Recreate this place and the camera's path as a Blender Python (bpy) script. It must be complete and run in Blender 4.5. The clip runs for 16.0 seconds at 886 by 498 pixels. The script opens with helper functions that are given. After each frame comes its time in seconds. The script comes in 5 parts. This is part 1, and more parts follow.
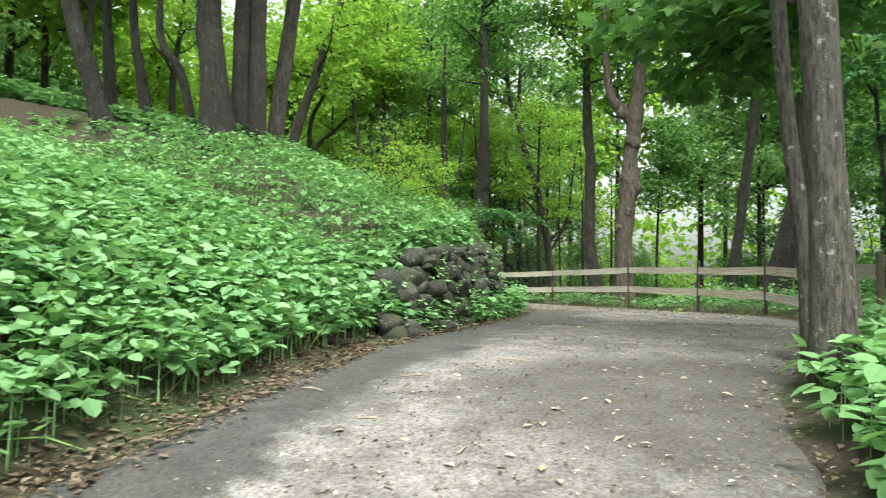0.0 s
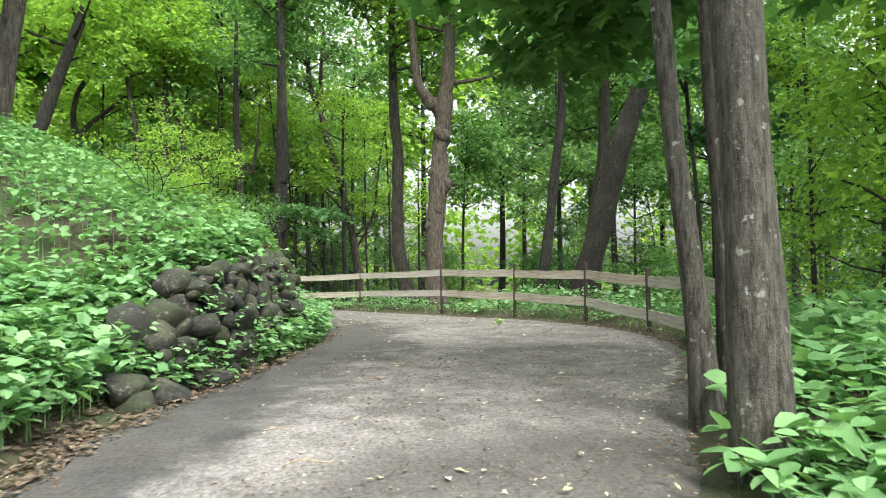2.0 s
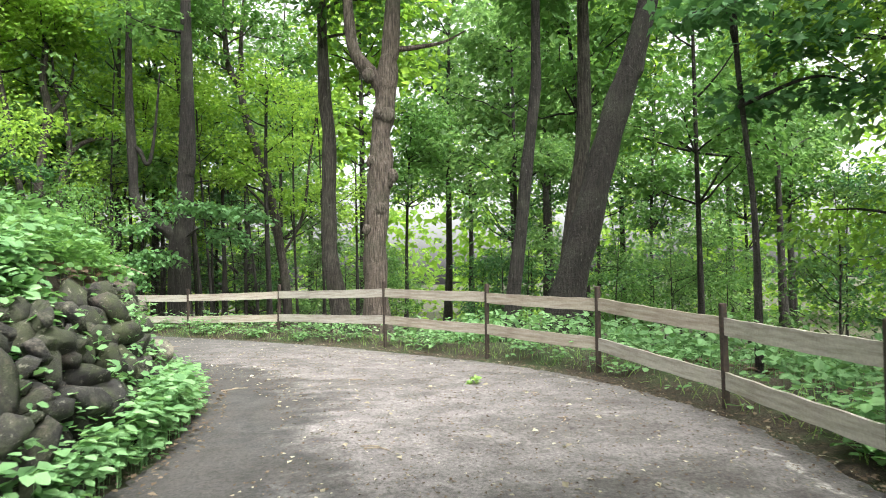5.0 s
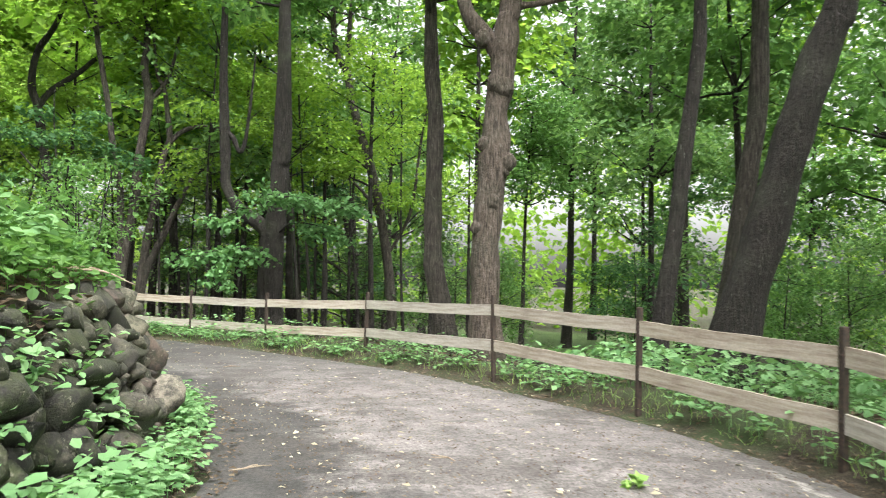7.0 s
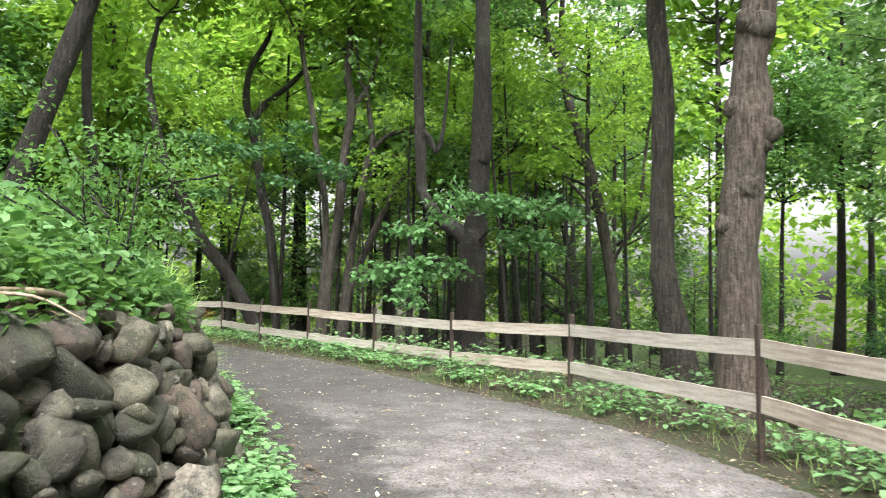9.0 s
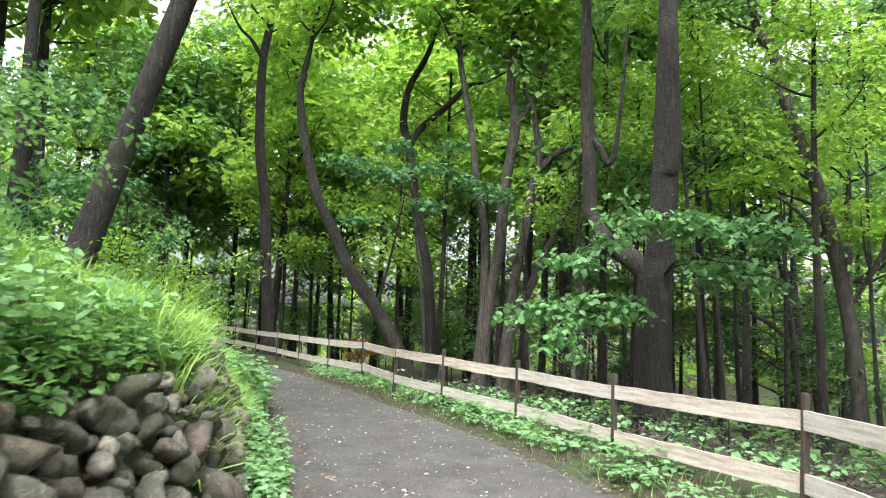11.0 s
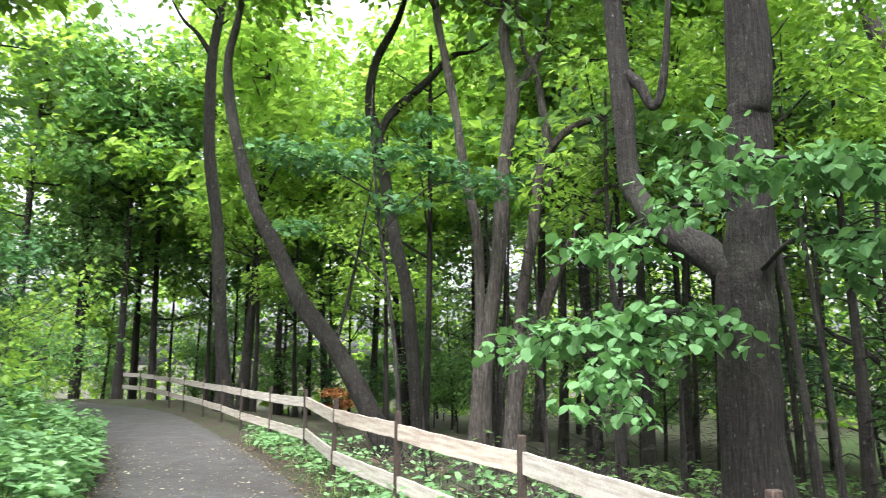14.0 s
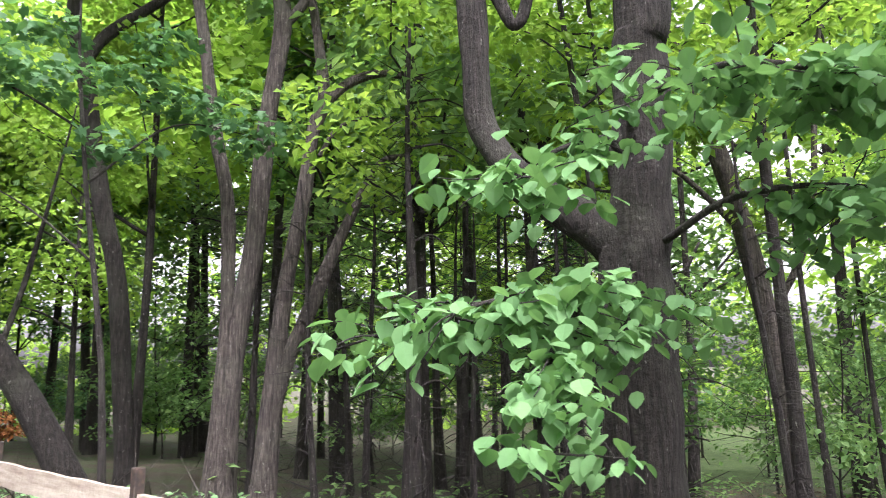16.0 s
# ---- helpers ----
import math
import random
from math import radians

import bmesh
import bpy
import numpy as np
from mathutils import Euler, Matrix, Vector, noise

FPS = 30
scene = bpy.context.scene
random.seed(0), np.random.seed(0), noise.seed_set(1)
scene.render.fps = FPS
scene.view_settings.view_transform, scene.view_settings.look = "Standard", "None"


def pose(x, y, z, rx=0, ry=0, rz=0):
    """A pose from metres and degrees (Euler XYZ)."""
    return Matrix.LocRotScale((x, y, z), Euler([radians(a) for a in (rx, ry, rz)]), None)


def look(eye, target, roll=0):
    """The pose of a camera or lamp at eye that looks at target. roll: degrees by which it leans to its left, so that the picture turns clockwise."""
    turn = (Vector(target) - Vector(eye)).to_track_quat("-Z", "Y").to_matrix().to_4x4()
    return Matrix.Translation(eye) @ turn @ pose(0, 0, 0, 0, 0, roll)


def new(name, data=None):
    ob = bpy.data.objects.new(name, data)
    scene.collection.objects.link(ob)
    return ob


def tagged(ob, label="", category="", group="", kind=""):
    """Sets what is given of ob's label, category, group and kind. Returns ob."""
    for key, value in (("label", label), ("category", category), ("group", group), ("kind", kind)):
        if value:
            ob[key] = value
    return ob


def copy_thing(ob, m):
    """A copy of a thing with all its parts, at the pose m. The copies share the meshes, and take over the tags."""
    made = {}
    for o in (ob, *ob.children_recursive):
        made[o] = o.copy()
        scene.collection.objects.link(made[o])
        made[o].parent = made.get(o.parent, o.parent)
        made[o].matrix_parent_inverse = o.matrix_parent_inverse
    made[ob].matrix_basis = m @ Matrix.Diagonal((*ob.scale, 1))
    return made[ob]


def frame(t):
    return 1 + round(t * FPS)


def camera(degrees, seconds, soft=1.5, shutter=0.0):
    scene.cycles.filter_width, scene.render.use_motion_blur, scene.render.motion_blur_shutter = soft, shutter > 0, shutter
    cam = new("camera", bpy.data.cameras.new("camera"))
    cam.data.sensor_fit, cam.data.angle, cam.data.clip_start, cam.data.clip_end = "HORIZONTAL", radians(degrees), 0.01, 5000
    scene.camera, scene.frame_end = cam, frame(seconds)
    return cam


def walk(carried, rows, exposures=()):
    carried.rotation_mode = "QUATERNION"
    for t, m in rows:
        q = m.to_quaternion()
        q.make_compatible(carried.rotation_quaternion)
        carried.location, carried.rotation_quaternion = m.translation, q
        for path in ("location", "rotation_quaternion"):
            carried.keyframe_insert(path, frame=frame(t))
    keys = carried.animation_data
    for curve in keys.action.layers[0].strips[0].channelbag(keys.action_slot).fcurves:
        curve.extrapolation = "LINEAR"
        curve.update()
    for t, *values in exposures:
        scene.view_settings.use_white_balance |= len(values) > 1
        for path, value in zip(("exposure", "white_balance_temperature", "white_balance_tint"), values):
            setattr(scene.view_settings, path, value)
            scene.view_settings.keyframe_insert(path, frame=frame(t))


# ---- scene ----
cam = camera(64.0, 16.0, soft=1.0, shutter=0.3)
PATH = [
    (0, (0.8, 0.849, 1.18), (0.697, 2.843, 1.299), 1.1),
    (0.5, (0.831, 1.192, 1.263), (0.912, 3.188, 1.375), 0.8),
    (1, (0.868, 1.681, 1.362), (1.108, 3.663, 1.472), 0.7),
    (1.5, (0.919, 2.223, 1.453), (1.279, 4.187, 1.559), -0.3),
    (2, (0.96, 2.796, 1.556), (1.399, 4.745, 1.654), -0.6),
    (2.5, (1.027, 3.414, 1.657), (1.535, 5.346, 1.749), -0.7),
    (3, (1.114, 4.089, 1.753), (1.68, 6.005, 1.842), -0.9),
    (3.5, (1.233, 4.779, 1.835), (1.848, 6.68, 1.927), -1.4),
    (6, (2.263, 8.436, 2.133), (2.815, 10.356, 2.228), 0.4),
    (6.5, (2.435, 9.186, 2.191), (2.874, 11.135, 2.281), 0.7),
    (7, (2.607, 9.958, 2.194), (2.888, 11.936, 2.29), 0.9),
    (7.5, (2.747, 10.735, 2.202), (2.875, 12.729, 2.302), 0.7),
    (8, (2.912, 11.471, 2.222), (2.877, 13.468, 2.329), 0.6),
    (8.5, (3.028, 12.23, 2.235), (2.832, 14.217, 2.349), 0.5),
    (9, (3.081, 12.952, 2.292), (2.721, 14.916, 2.41), 0.9),
    (9.5, (3.076, 13.661, 2.31), (2.559, 15.589, 2.431), 1.2),
    (10, (3.056, 14.354, 2.333), (2.4, 16.238, 2.469), 2.0),
    (12.5, (2.416, 18.945, 2.601), (1.386, 20.633, 2.903), 0.9),
    (13, (2.08, 19.675, 2.571), (1.053, 21.364, 2.876), 0.4),
    (13.5, (1.721, 20.377, 2.522), (0.713, 22.076, 2.834), 0.1),
    (14, (1.337, 21.016, 2.481), (0.431, 22.771, 2.797), 0.0),
    (14.5, (0.91, 21.655, 2.438), (0.215, 23.503, 2.759), -0.4),
    (15, (0.474, 22.285, 2.421), (-0.004, 24.199, 2.75), -1.1),
    (15.5, (-0.04, 22.941, 2.451), (-0.327, 24.892, 2.78), -1.0),
    (16, (-0.564, 23.589, 2.478), (-0.693, 25.557, 2.811), -1.0),
]
walk(cam, [(t, look(eye, target, roll)) for t, eye, target, roll in PATH],
     [(0, 1.47, 6550, -3), (2, 1.63, 6550, 2), (3.5, 1.93, 6500, 7), (7, 1.76, 6550, 9), (10, 1.94, 6350, 12), (13, 2.22, 6150, 10), (16, 2.34, 6200, 26)])

# ---- world and light: bright overcast sky, soft high sun behind cloud ----
SUN_EL, SUN_ROT = radians(58), radians(165)
world = bpy.data.worlds.new("overcast_sky")
scene.world = world
world.use_nodes = True
wn = world.node_tree
sky = wn.nodes.new("ShaderNodeTexSky")
sky.sky_type, sky.sun_disc = "NISHITA", False
sky.sun_elevation, sky.sun_rotation = SUN_EL, SUN_ROT
sky.air_density, sky.dust_density, sky.ozone_density = 1.0, 6.0, 0.6
pale = wn.nodes.new("ShaderNodeHueSaturation")
pale.inputs["Saturation"].default_value = 0.12
wn.links.new(sky.outputs[0], pale.inputs["Color"])
wn.links.new(pale.outputs[0], wn.nodes["Background"].inputs[0])
wn.nodes["Background"].inputs[1].default_value = 0.15
sun = new("sun", bpy.data.lights.new("sun", "SUN"))
sun.data.energy, sun.data.angle, sun.data.color = 1.3, radians(40), (1.0, 0.97, 0.90)
sun.matrix_world = look((0, 0, 30), (30 * math.cos(SUN_EL) * math.sin(SUN_ROT) * -1, 30 * math.cos(SUN_EL) * math.cos(SUN_ROT) * -1, 30 - 30 * math.sin(SUN_EL)))

# ---- plan ----
rng = np.random.default_rng(7)
# path stations: left edge, right edge, height
STATIONS = [(-2.3, -6, 1.7, -6.3, -1.25), (-1.9, -1.0, 1.7, -1.3, -0.56), (-1.4, 2.5, 2.05, 2.0, 0.06), (-0.9, 4.7, 2.45, 4.2, 0.38), (-0.46, 6.4, 2.95, 5.8, 0.57),
            (0.0, 8.0, 3.85, 7.4, 0.69), (0.75, 10.2, 4.9, 9.35, 0.75), (1.4, 12.5, 5.72, 11.6, 0.80), (1.62, 14.2, 5.9, 14.0, 0.83), (1.55, 15.9, 5.6, 16.4, 0.82),
            (1.15, 17.6, 4.7, 18.75, 0.81), (0.3, 19.2, 3.48, 20.88, 0.83), (-0.6, 20.7, 2.2, 22.5, 0.88), (-1.7, 22.1, 0.75, 23.8, 0.92), (-3.3, 24.0, -1.0, 25.5, 0.93),
            (-5.2, 25.9, -3.3, 27.4, 0.93), (-7.9, 28.1, -6.0, 29.7, 0.92), (-11.5, 30.8, -9.8, 32.6, 0.92), (-16.5, 34.2, -15.3, 36.5, 0.92), (-21.3, 36.6, -20.4, 39.0, 0.92), (-27, 37.9, -27.0, 40.4, 0.92), (-34, 37.2, -34.8, 39.7, 0.92), (-44, 33, -45.5, 35.4, 0.92)]


def smooth(table, n=8):
    """Catmull-Rom through the rows of a table, n steps a span."""
    a = np.array(table, float)
    a = np.vstack([2 * a[0] - a[1], a, 2 * a[-1] - a[-2]])
    out = []
    for i in range(1, len(a) - 2):
        p0, p1, p2, p3 = a[i - 1], a[i], a[i + 1], a[i + 2]
        for k in range(n):
            u = k / n
            out.append(0.5 * (2 * p1 + (p2 - p0) * u + (2 * p0 - 5 * p1 + 4 * p2 - p3) * u * u + (3 * p1 - p0 - 3 * p2 + p3) * u ** 3))
    return np.array(out + [a[-2]])


# the outer side of the bend is worn a little wider
STATIONS = [(a, c, d + 0.26 * (d - a) / math.hypot(d - a, e - c) * (8 < e < 22), e + 0.26 * (e - c) / math.hypot(d - a, e - c) * (8 < e < 22), z) for a, c, d, e, z in STATIONS]
EDGE = smooth(STATIONS)
LEFT, RIGHT, PZ = EDGE[:, 0:2], EDGE[:, 2:4], EDGE[:, 4]
MID = (LEFT + RIGHT) / 2
HALF = np.linalg.norm(LEFT - RIGHT, axis=1) / 2
ALONG = np.r_[0, np.cumsum(np.linalg.norm(np.diff(MID, axis=0), axis=1))]


def lane(x, y):
    """For places: metres along the path, metres to its left, half width and height of the path there."""
    p = np.stack([np.ravel(x), np.ravel(y)], 1).astype(float)
    s, d, w, z = (np.empty(len(p)) for _ in range(4))
    a, b = MID[:-1], MID[1:]
    ab = b - a
    for i in range(0, len(p), 4000):
        q = p[i:i + 4000, None] - a[None]
        u = np.clip((q * ab).sum(-1) / (ab * ab).sum(-1), 0, 1)
        off = q - u[..., None] * ab
        dist = (off ** 2).sum(-1)
        k = dist.argmin(1)
        r = np.arange(len(k))
        uu, o = u[r, k], off[r, k]
        side = np.sign(ab[k, 0] * o[:, 1] - ab[k, 1] * o[:, 0])
        s[i:i + 4000] = ALONG[k] + uu * (ALONG[k + 1] - ALONG[k])
        d[i:i + 4000] = np.sqrt(dist[r, k]) * side
        w[i:i + 4000] = HALF[k] + uu * (HALF[k + 1] - HALF[k])
        z[i:i + 4000] = PZ[k] + uu * (PZ[k + 1] - PZ[k])
    return s, d, w, z


def wobble(x, y, size, seed=0.0):
    """Smooth bumps of about +-1."""
    x, y = np.asarray(x) / size + seed * 7.3, np.asarray(y) / size - seed * 3.1
    return (np.sin(x * 1.7 + 1.3 * np.sin(y * 1.1)) + np.sin(y * 2.1 + 1.7 * np.sin(x * 0.9 + 1)) + 0.6 * np.sin(3.3 * x - 2.7 * y)) / 2.6


def lane_points(g, count, s0, s1, off0, off1, side):
    """Random places beside the path: side 1 left, -1 right, off metres outside its edge (negative: on it)."""
    s, o = g.uniform(s0, s1, count), g.uniform(off0, off1, count)
    i = np.interp(s, ALONG, np.arange(len(ALONG)))
    k = np.clip(i.astype(int), 0, len(ALONG) - 2)
    u = (i - k)[:, None]
    a = (LEFT if side > 0 else RIGHT)
    p = a[k] * (1 - u) + a[k + 1] * u
    n = LEFT[k] - RIGHT[k]
    n = n / np.linalg.norm(n, axis=1)[:, None] * side
    p = p + n * o[:, None]
    return p[:, 0], p[:, 1]


S_WALL = (float(lane([0.28], [8.7])[0][0]), float(lane([-2.0], [22.3])[0][0]))


def wall_height(s):
    """Height of the dry stone wall's crest over the path along it."""
    return np.interp(s, [S_WALL[0] - 0.3, S_WALL[0] + 0.3, S_WALL[0] + 0.8, S_WALL[0] + 1.7, S_WALL[0] + 6.1, S_WALL[0] + 9.5, S_WALL[1] - 0.6, S_WALL[1] + 0.4, S_WALL[1] + 1.8], [0.1, 0.28, 0.5, 0.82, 1.0, 1.08, 0.95, 0.6, 0.0])


def terrain(x, y):
    x, y = np.asarray(x, float), np.asarray(y, float)
    s, d, w, z = lane(x, y)
    left, right = d - w, -d - w
    # bank on the inside of the bend
    steep = np.interp(s, [0, 10, S_WALL[0] + 3, S_WALL[1], S_WALL[1] + 3, 60], [0.58, 0.56, 0.5, 0.5, 0.55, 0.5])
    e = np.clip(left - 0.25, 0, None)
    bank = steep * 8.0 * (1 - np.exp(-e / 8.0))
    step = wall_height(s) * np.clip((left - 0.52) / 0.35, 0, 1)
    up = np.where(left > 0, bank + step, 0)
    # wooded slope falling away outside the fence
    f = np.clip(right - 1.2, 0, None)
    down = 0.12 * np.clip(right / 0.5, 0, 1) - 0.16 * 14 * (1 - np.exp(-f / 14.0)) - 1.2 * (1 - np.exp(-f / 40))
    rough = np.clip(np.maximum(left, right) - 0.2, 0, 1.5)
    return z - 0.02 + up + np.where(right > 0, down, 0) + rough * (0.05 * wobble(x, y, 1.1) + 0.10 * wobble(x, y, 4.0, 2))


def ground_z(x, y):
    return float(terrain([x], [y])[0])


# ---- materials ----
def material(name, build, rough=0.8, metallic=0.0):
    m = bpy.data.materials.new(name)
    m.use_nodes = True
    t = m.node_tree
    b = t.nodes["Principled BSDF"]
    b.inputs["Roughness"].default_value, b.inputs["Metallic"].default_value = rough, metallic
    build(t, b)
    return m


def node(t, kind, **values):
    n = t.nodes.new(kind)
    for key, v in values.items():
        n.inputs[key.replace("_", " ")].default_value = v
    return n


def noise_of(t, vec, scale, detail=4.0, rough=0.6):
    n = node(t, "ShaderNodeTexNoise", Scale=scale, Detail=detail, Roughness=rough)
    if vec:
        t.links.new(vec, n.inputs["Vector"])
    return n.outputs["Fac"]


def ramp(t, fac, *stops):
    r = t.nodes.new("ShaderNodeValToRGB")
    els = r.color_ramp.elements
    while len(els) < len(stops):
        els.new(0.5)
    for e, (p, c) in zip(els, stops):
        e.position, e.color = p, (*c, 1)
    t.links.new(fac, r.inputs[0])
    return r.outputs[0]


def blend(t, fac, a, b, mode="MIX"):
    n = t.nodes.new("ShaderNodeMix")
    n.data_type, n.blend_type = "RGBA", mode
    for sock, v in ((0, fac), (6, a), (7, b)):
        if isinstance(v, (int, float)):
            n.inputs[sock].default_value = v
        elif isinstance(v, tuple):
            n.inputs[sock].default_value = (*v, 1)
        else:
            t.links.new(v, n.inputs[sock])
    return n.outputs[2]


def relief(t, b, height, strength=0.5, distance=0.02):
    n = node(t, "ShaderNodeBump", Strength=strength, Distance=distance)
    t.links.new(height, n.inputs["Height"])
    t.links.new(n.outputs[0], b.inputs["Normal"])


def coords(t, which="Object", scale=None):
    c = t.nodes.new("ShaderNodeTexCoord").outputs[which]
    if scale:
        m = t.nodes.new("ShaderNodeMapping")
        m.inputs["Scale"].default_value = scale
        t.links.new(c, m.inputs[0])
        return m.outputs[0]
    return c


def node_scaled(t, value, k):
    n = t.nodes.new("ShaderNodeMath")
    n.operation = "MULTIPLY"
    n.inputs[1].default_value = k
    t.links.new(value, n.inputs[0])
    return n.outputs[0]


def leaf_material(name, dark, mid, light, glow=0.45, rough=0.55):
    """Leaves: colour varies from leaf to leaf, light passes through."""
    def build(t, b):
        g = t.nodes.new("ShaderNodeNewGeometry")
        c = ramp(t, g.outputs["Random Per Island"], (0.0, dark), (0.5, mid), (1.0, light))
        c = blend(t, noise_of(t, coords(t), 0.6, 2), c, blend(t, 0.5, c, light), "MIX")
        t.links.new(c, b.inputs["Base Color"])
        b.inputs["Specular IOR Level"].default_value = 0.2
        tr = t.nodes.new("ShaderNodeBsdfTranslucent")
        t.links.new(blend(t, 1.0, c, (1.3, 1.33, 0.88), "MULTIPLY"), tr.inputs[0])
        mix = t.nodes.new("ShaderNodeMixShader")
        mix.inputs[0].default_value = glow
        t.links.new(b.outputs[0], mix.inputs[1])
        t.links.new(tr.outputs[0], mix.inputs[2])
        t.links.new(mix.outputs[0], t.nodes["Material Output"].inputs[0])
    return material(name, build, rough)


LEAF = leaf_material("tree_leaf", (0.045, 0.115, 0.036), (0.085, 0.19, 0.058), (0.155, 0.285, 0.09), 0.48)
# darker leaf for the understorey, the canopy's shade put into its colour
LEAF_SHADE = leaf_material("shaded_maple_leaf", (0.035, 0.10, 0.042), (0.06, 0.15, 0.062), (0.10, 0.21, 0.085), 0.4)
LEAF_BROAD = leaf_material("broad_herb_leaf", (0.065, 0.16, 0.06), (0.135, 0.275, 0.108), (0.23, 0.395, 0.175), 0.38, 0.6)
LEAF_FAR = leaf_material("far_leaf", (0.05, 0.12, 0.046), (0.11, 0.22, 0.08), (0.22, 0.355, 0.14), 0.52)
LEAF_YELLOW = leaf_material("sunlit_leaf", (0.09, 0.19, 0.03), (0.18, 0.32, 0.055), (0.30, 0.45, 0.09), 0.55)
LEAF_PALE = leaf_material("pale_round_leaf", (0.085, 0.19, 0.075), (0.125, 0.26, 0.105), (0.165, 0.32, 0.135), 0.38, 0.75)
HERB = leaf_material("herb_leaf", (0.07, 0.17, 0.065), (0.155, 0.305, 0.13), (0.26, 0.44, 0.215), 0.35, 0.65)
GRASS = leaf_material("grass_blade", (0.13, 0.25, 0.07), (0.25, 0.42, 0.12), (0.37, 0.53, 0.18), 0.42)
RUSTY = leaf_material("rust_leaf", (0.12, 0.04, 0.015), (0.22, 0.085, 0.03), (0.32, 0.14, 0.05), 0.3)
DEAD = leaf_material("dead_leaf", (0.035, 0.024, 0.017), (0.085, 0.057, 0.04), (0.22, 0.17, 0.125), 0.15, 0.8)
LITTER = leaf_material("pale_litter", (0.16, 0.13, 0.09), (0.36, 0.31, 0.22), (0.55, 0.52, 0.40), 0.1, 0.8)


def _bark(tone, grey):
    def build(t, b):
        v = coords(t, "Object", (15, 15, 1.5))
        ridges = noise_of(t, v, 2.2, 6, 0.65)
        fine = noise_of(t, coords(t), 14, 5)
        patch = noise_of(t, coords(t), 1.1, 3)
        c = ramp(t, ridges, (0.36, tuple(0.3 * k for k in tone)), (0.50, tuple(0.9 * k for k in tone)), (0.68, tuple(0.85 * k for k in grey)))
        c = blend(t, ramp(t, patch, (0.5, (0, 0, 0)), (0.72, (0.45, 0.45, 0.45))), c, (0.07, 0.075, 0.055))
        c = blend(t, ramp(t, noise_of(t, coords(t, "Object", (1, 1, 0.5)), 24, 3), (0.66, (0, 0, 0)), (0.70, (0.45, 0.45, 0.45))), c, (0.26, 0.26, 0.235))
        t.links.new(blend(t, 0.5, c, fine, "OVERLAY"), b.inputs["Base Color"])
        h = t.nodes.new("ShaderNodeMath")
        h.operation = "ADD"
        t.links.new(ridges, h.inputs[0])
        t.links.new(fine, h.inputs[1])
        relief(t, b, h.outputs[0], 0.9, 0.05)
    return material("bark", build, 0.95)


BARK = _bark((0.056, 0.047, 0.040), (0.13, 0.113, 0.098))
BARK_DARK = _bark((0.021, 0.017, 0.015), (0.05, 0.044, 0.038))
BARK_WARM = _bark((0.095, 0.074, 0.06), (0.20, 0.165, 0.14))


def _maple_bark(t, b):
    """Smooth grey bark with shallow plates, pale lichen flecks and darker damp streaks."""
    plates, fine = noise_of(t, coords(t, "Object", (13, 13, 2.6)), 2.4, 8, 0.68), noise_of(t, coords(t), 40, 5, 0.7)
    patch = noise_of(t, coords(t, "Object", (1, 1, 0.5)), 2.2, 4)
    c = ramp(t, plates, (0.38, (0.018, 0.0155, 0.013)), (0.49, (0.056, 0.049, 0.041)), (0.64, (0.105, 0.094, 0.081)))
    c = blend(t, ramp(t, patch, (0.5, (0, 0, 0)), (0.62, (0.5, 0.5, 0.5))), c, (0.06, 0.055, 0.047))
    c = blend(t, ramp(t, noise_of(t, coords(t), 11, 4, 0.65), (0.63, (0, 0, 0)), (0.68, (0.75, 0.75, 0.75))), c, (0.30, 0.295, 0.27))
    t.links.new(blend(t, 0.5, c, fine, "OVERLAY"), b.inputs["Base Color"])
    relief(t, b, blend(t, 0.35, plates, fine), 1.0, 0.04)


BARK_MAPLE = material("maple_bark", _maple_bark, 0.92)


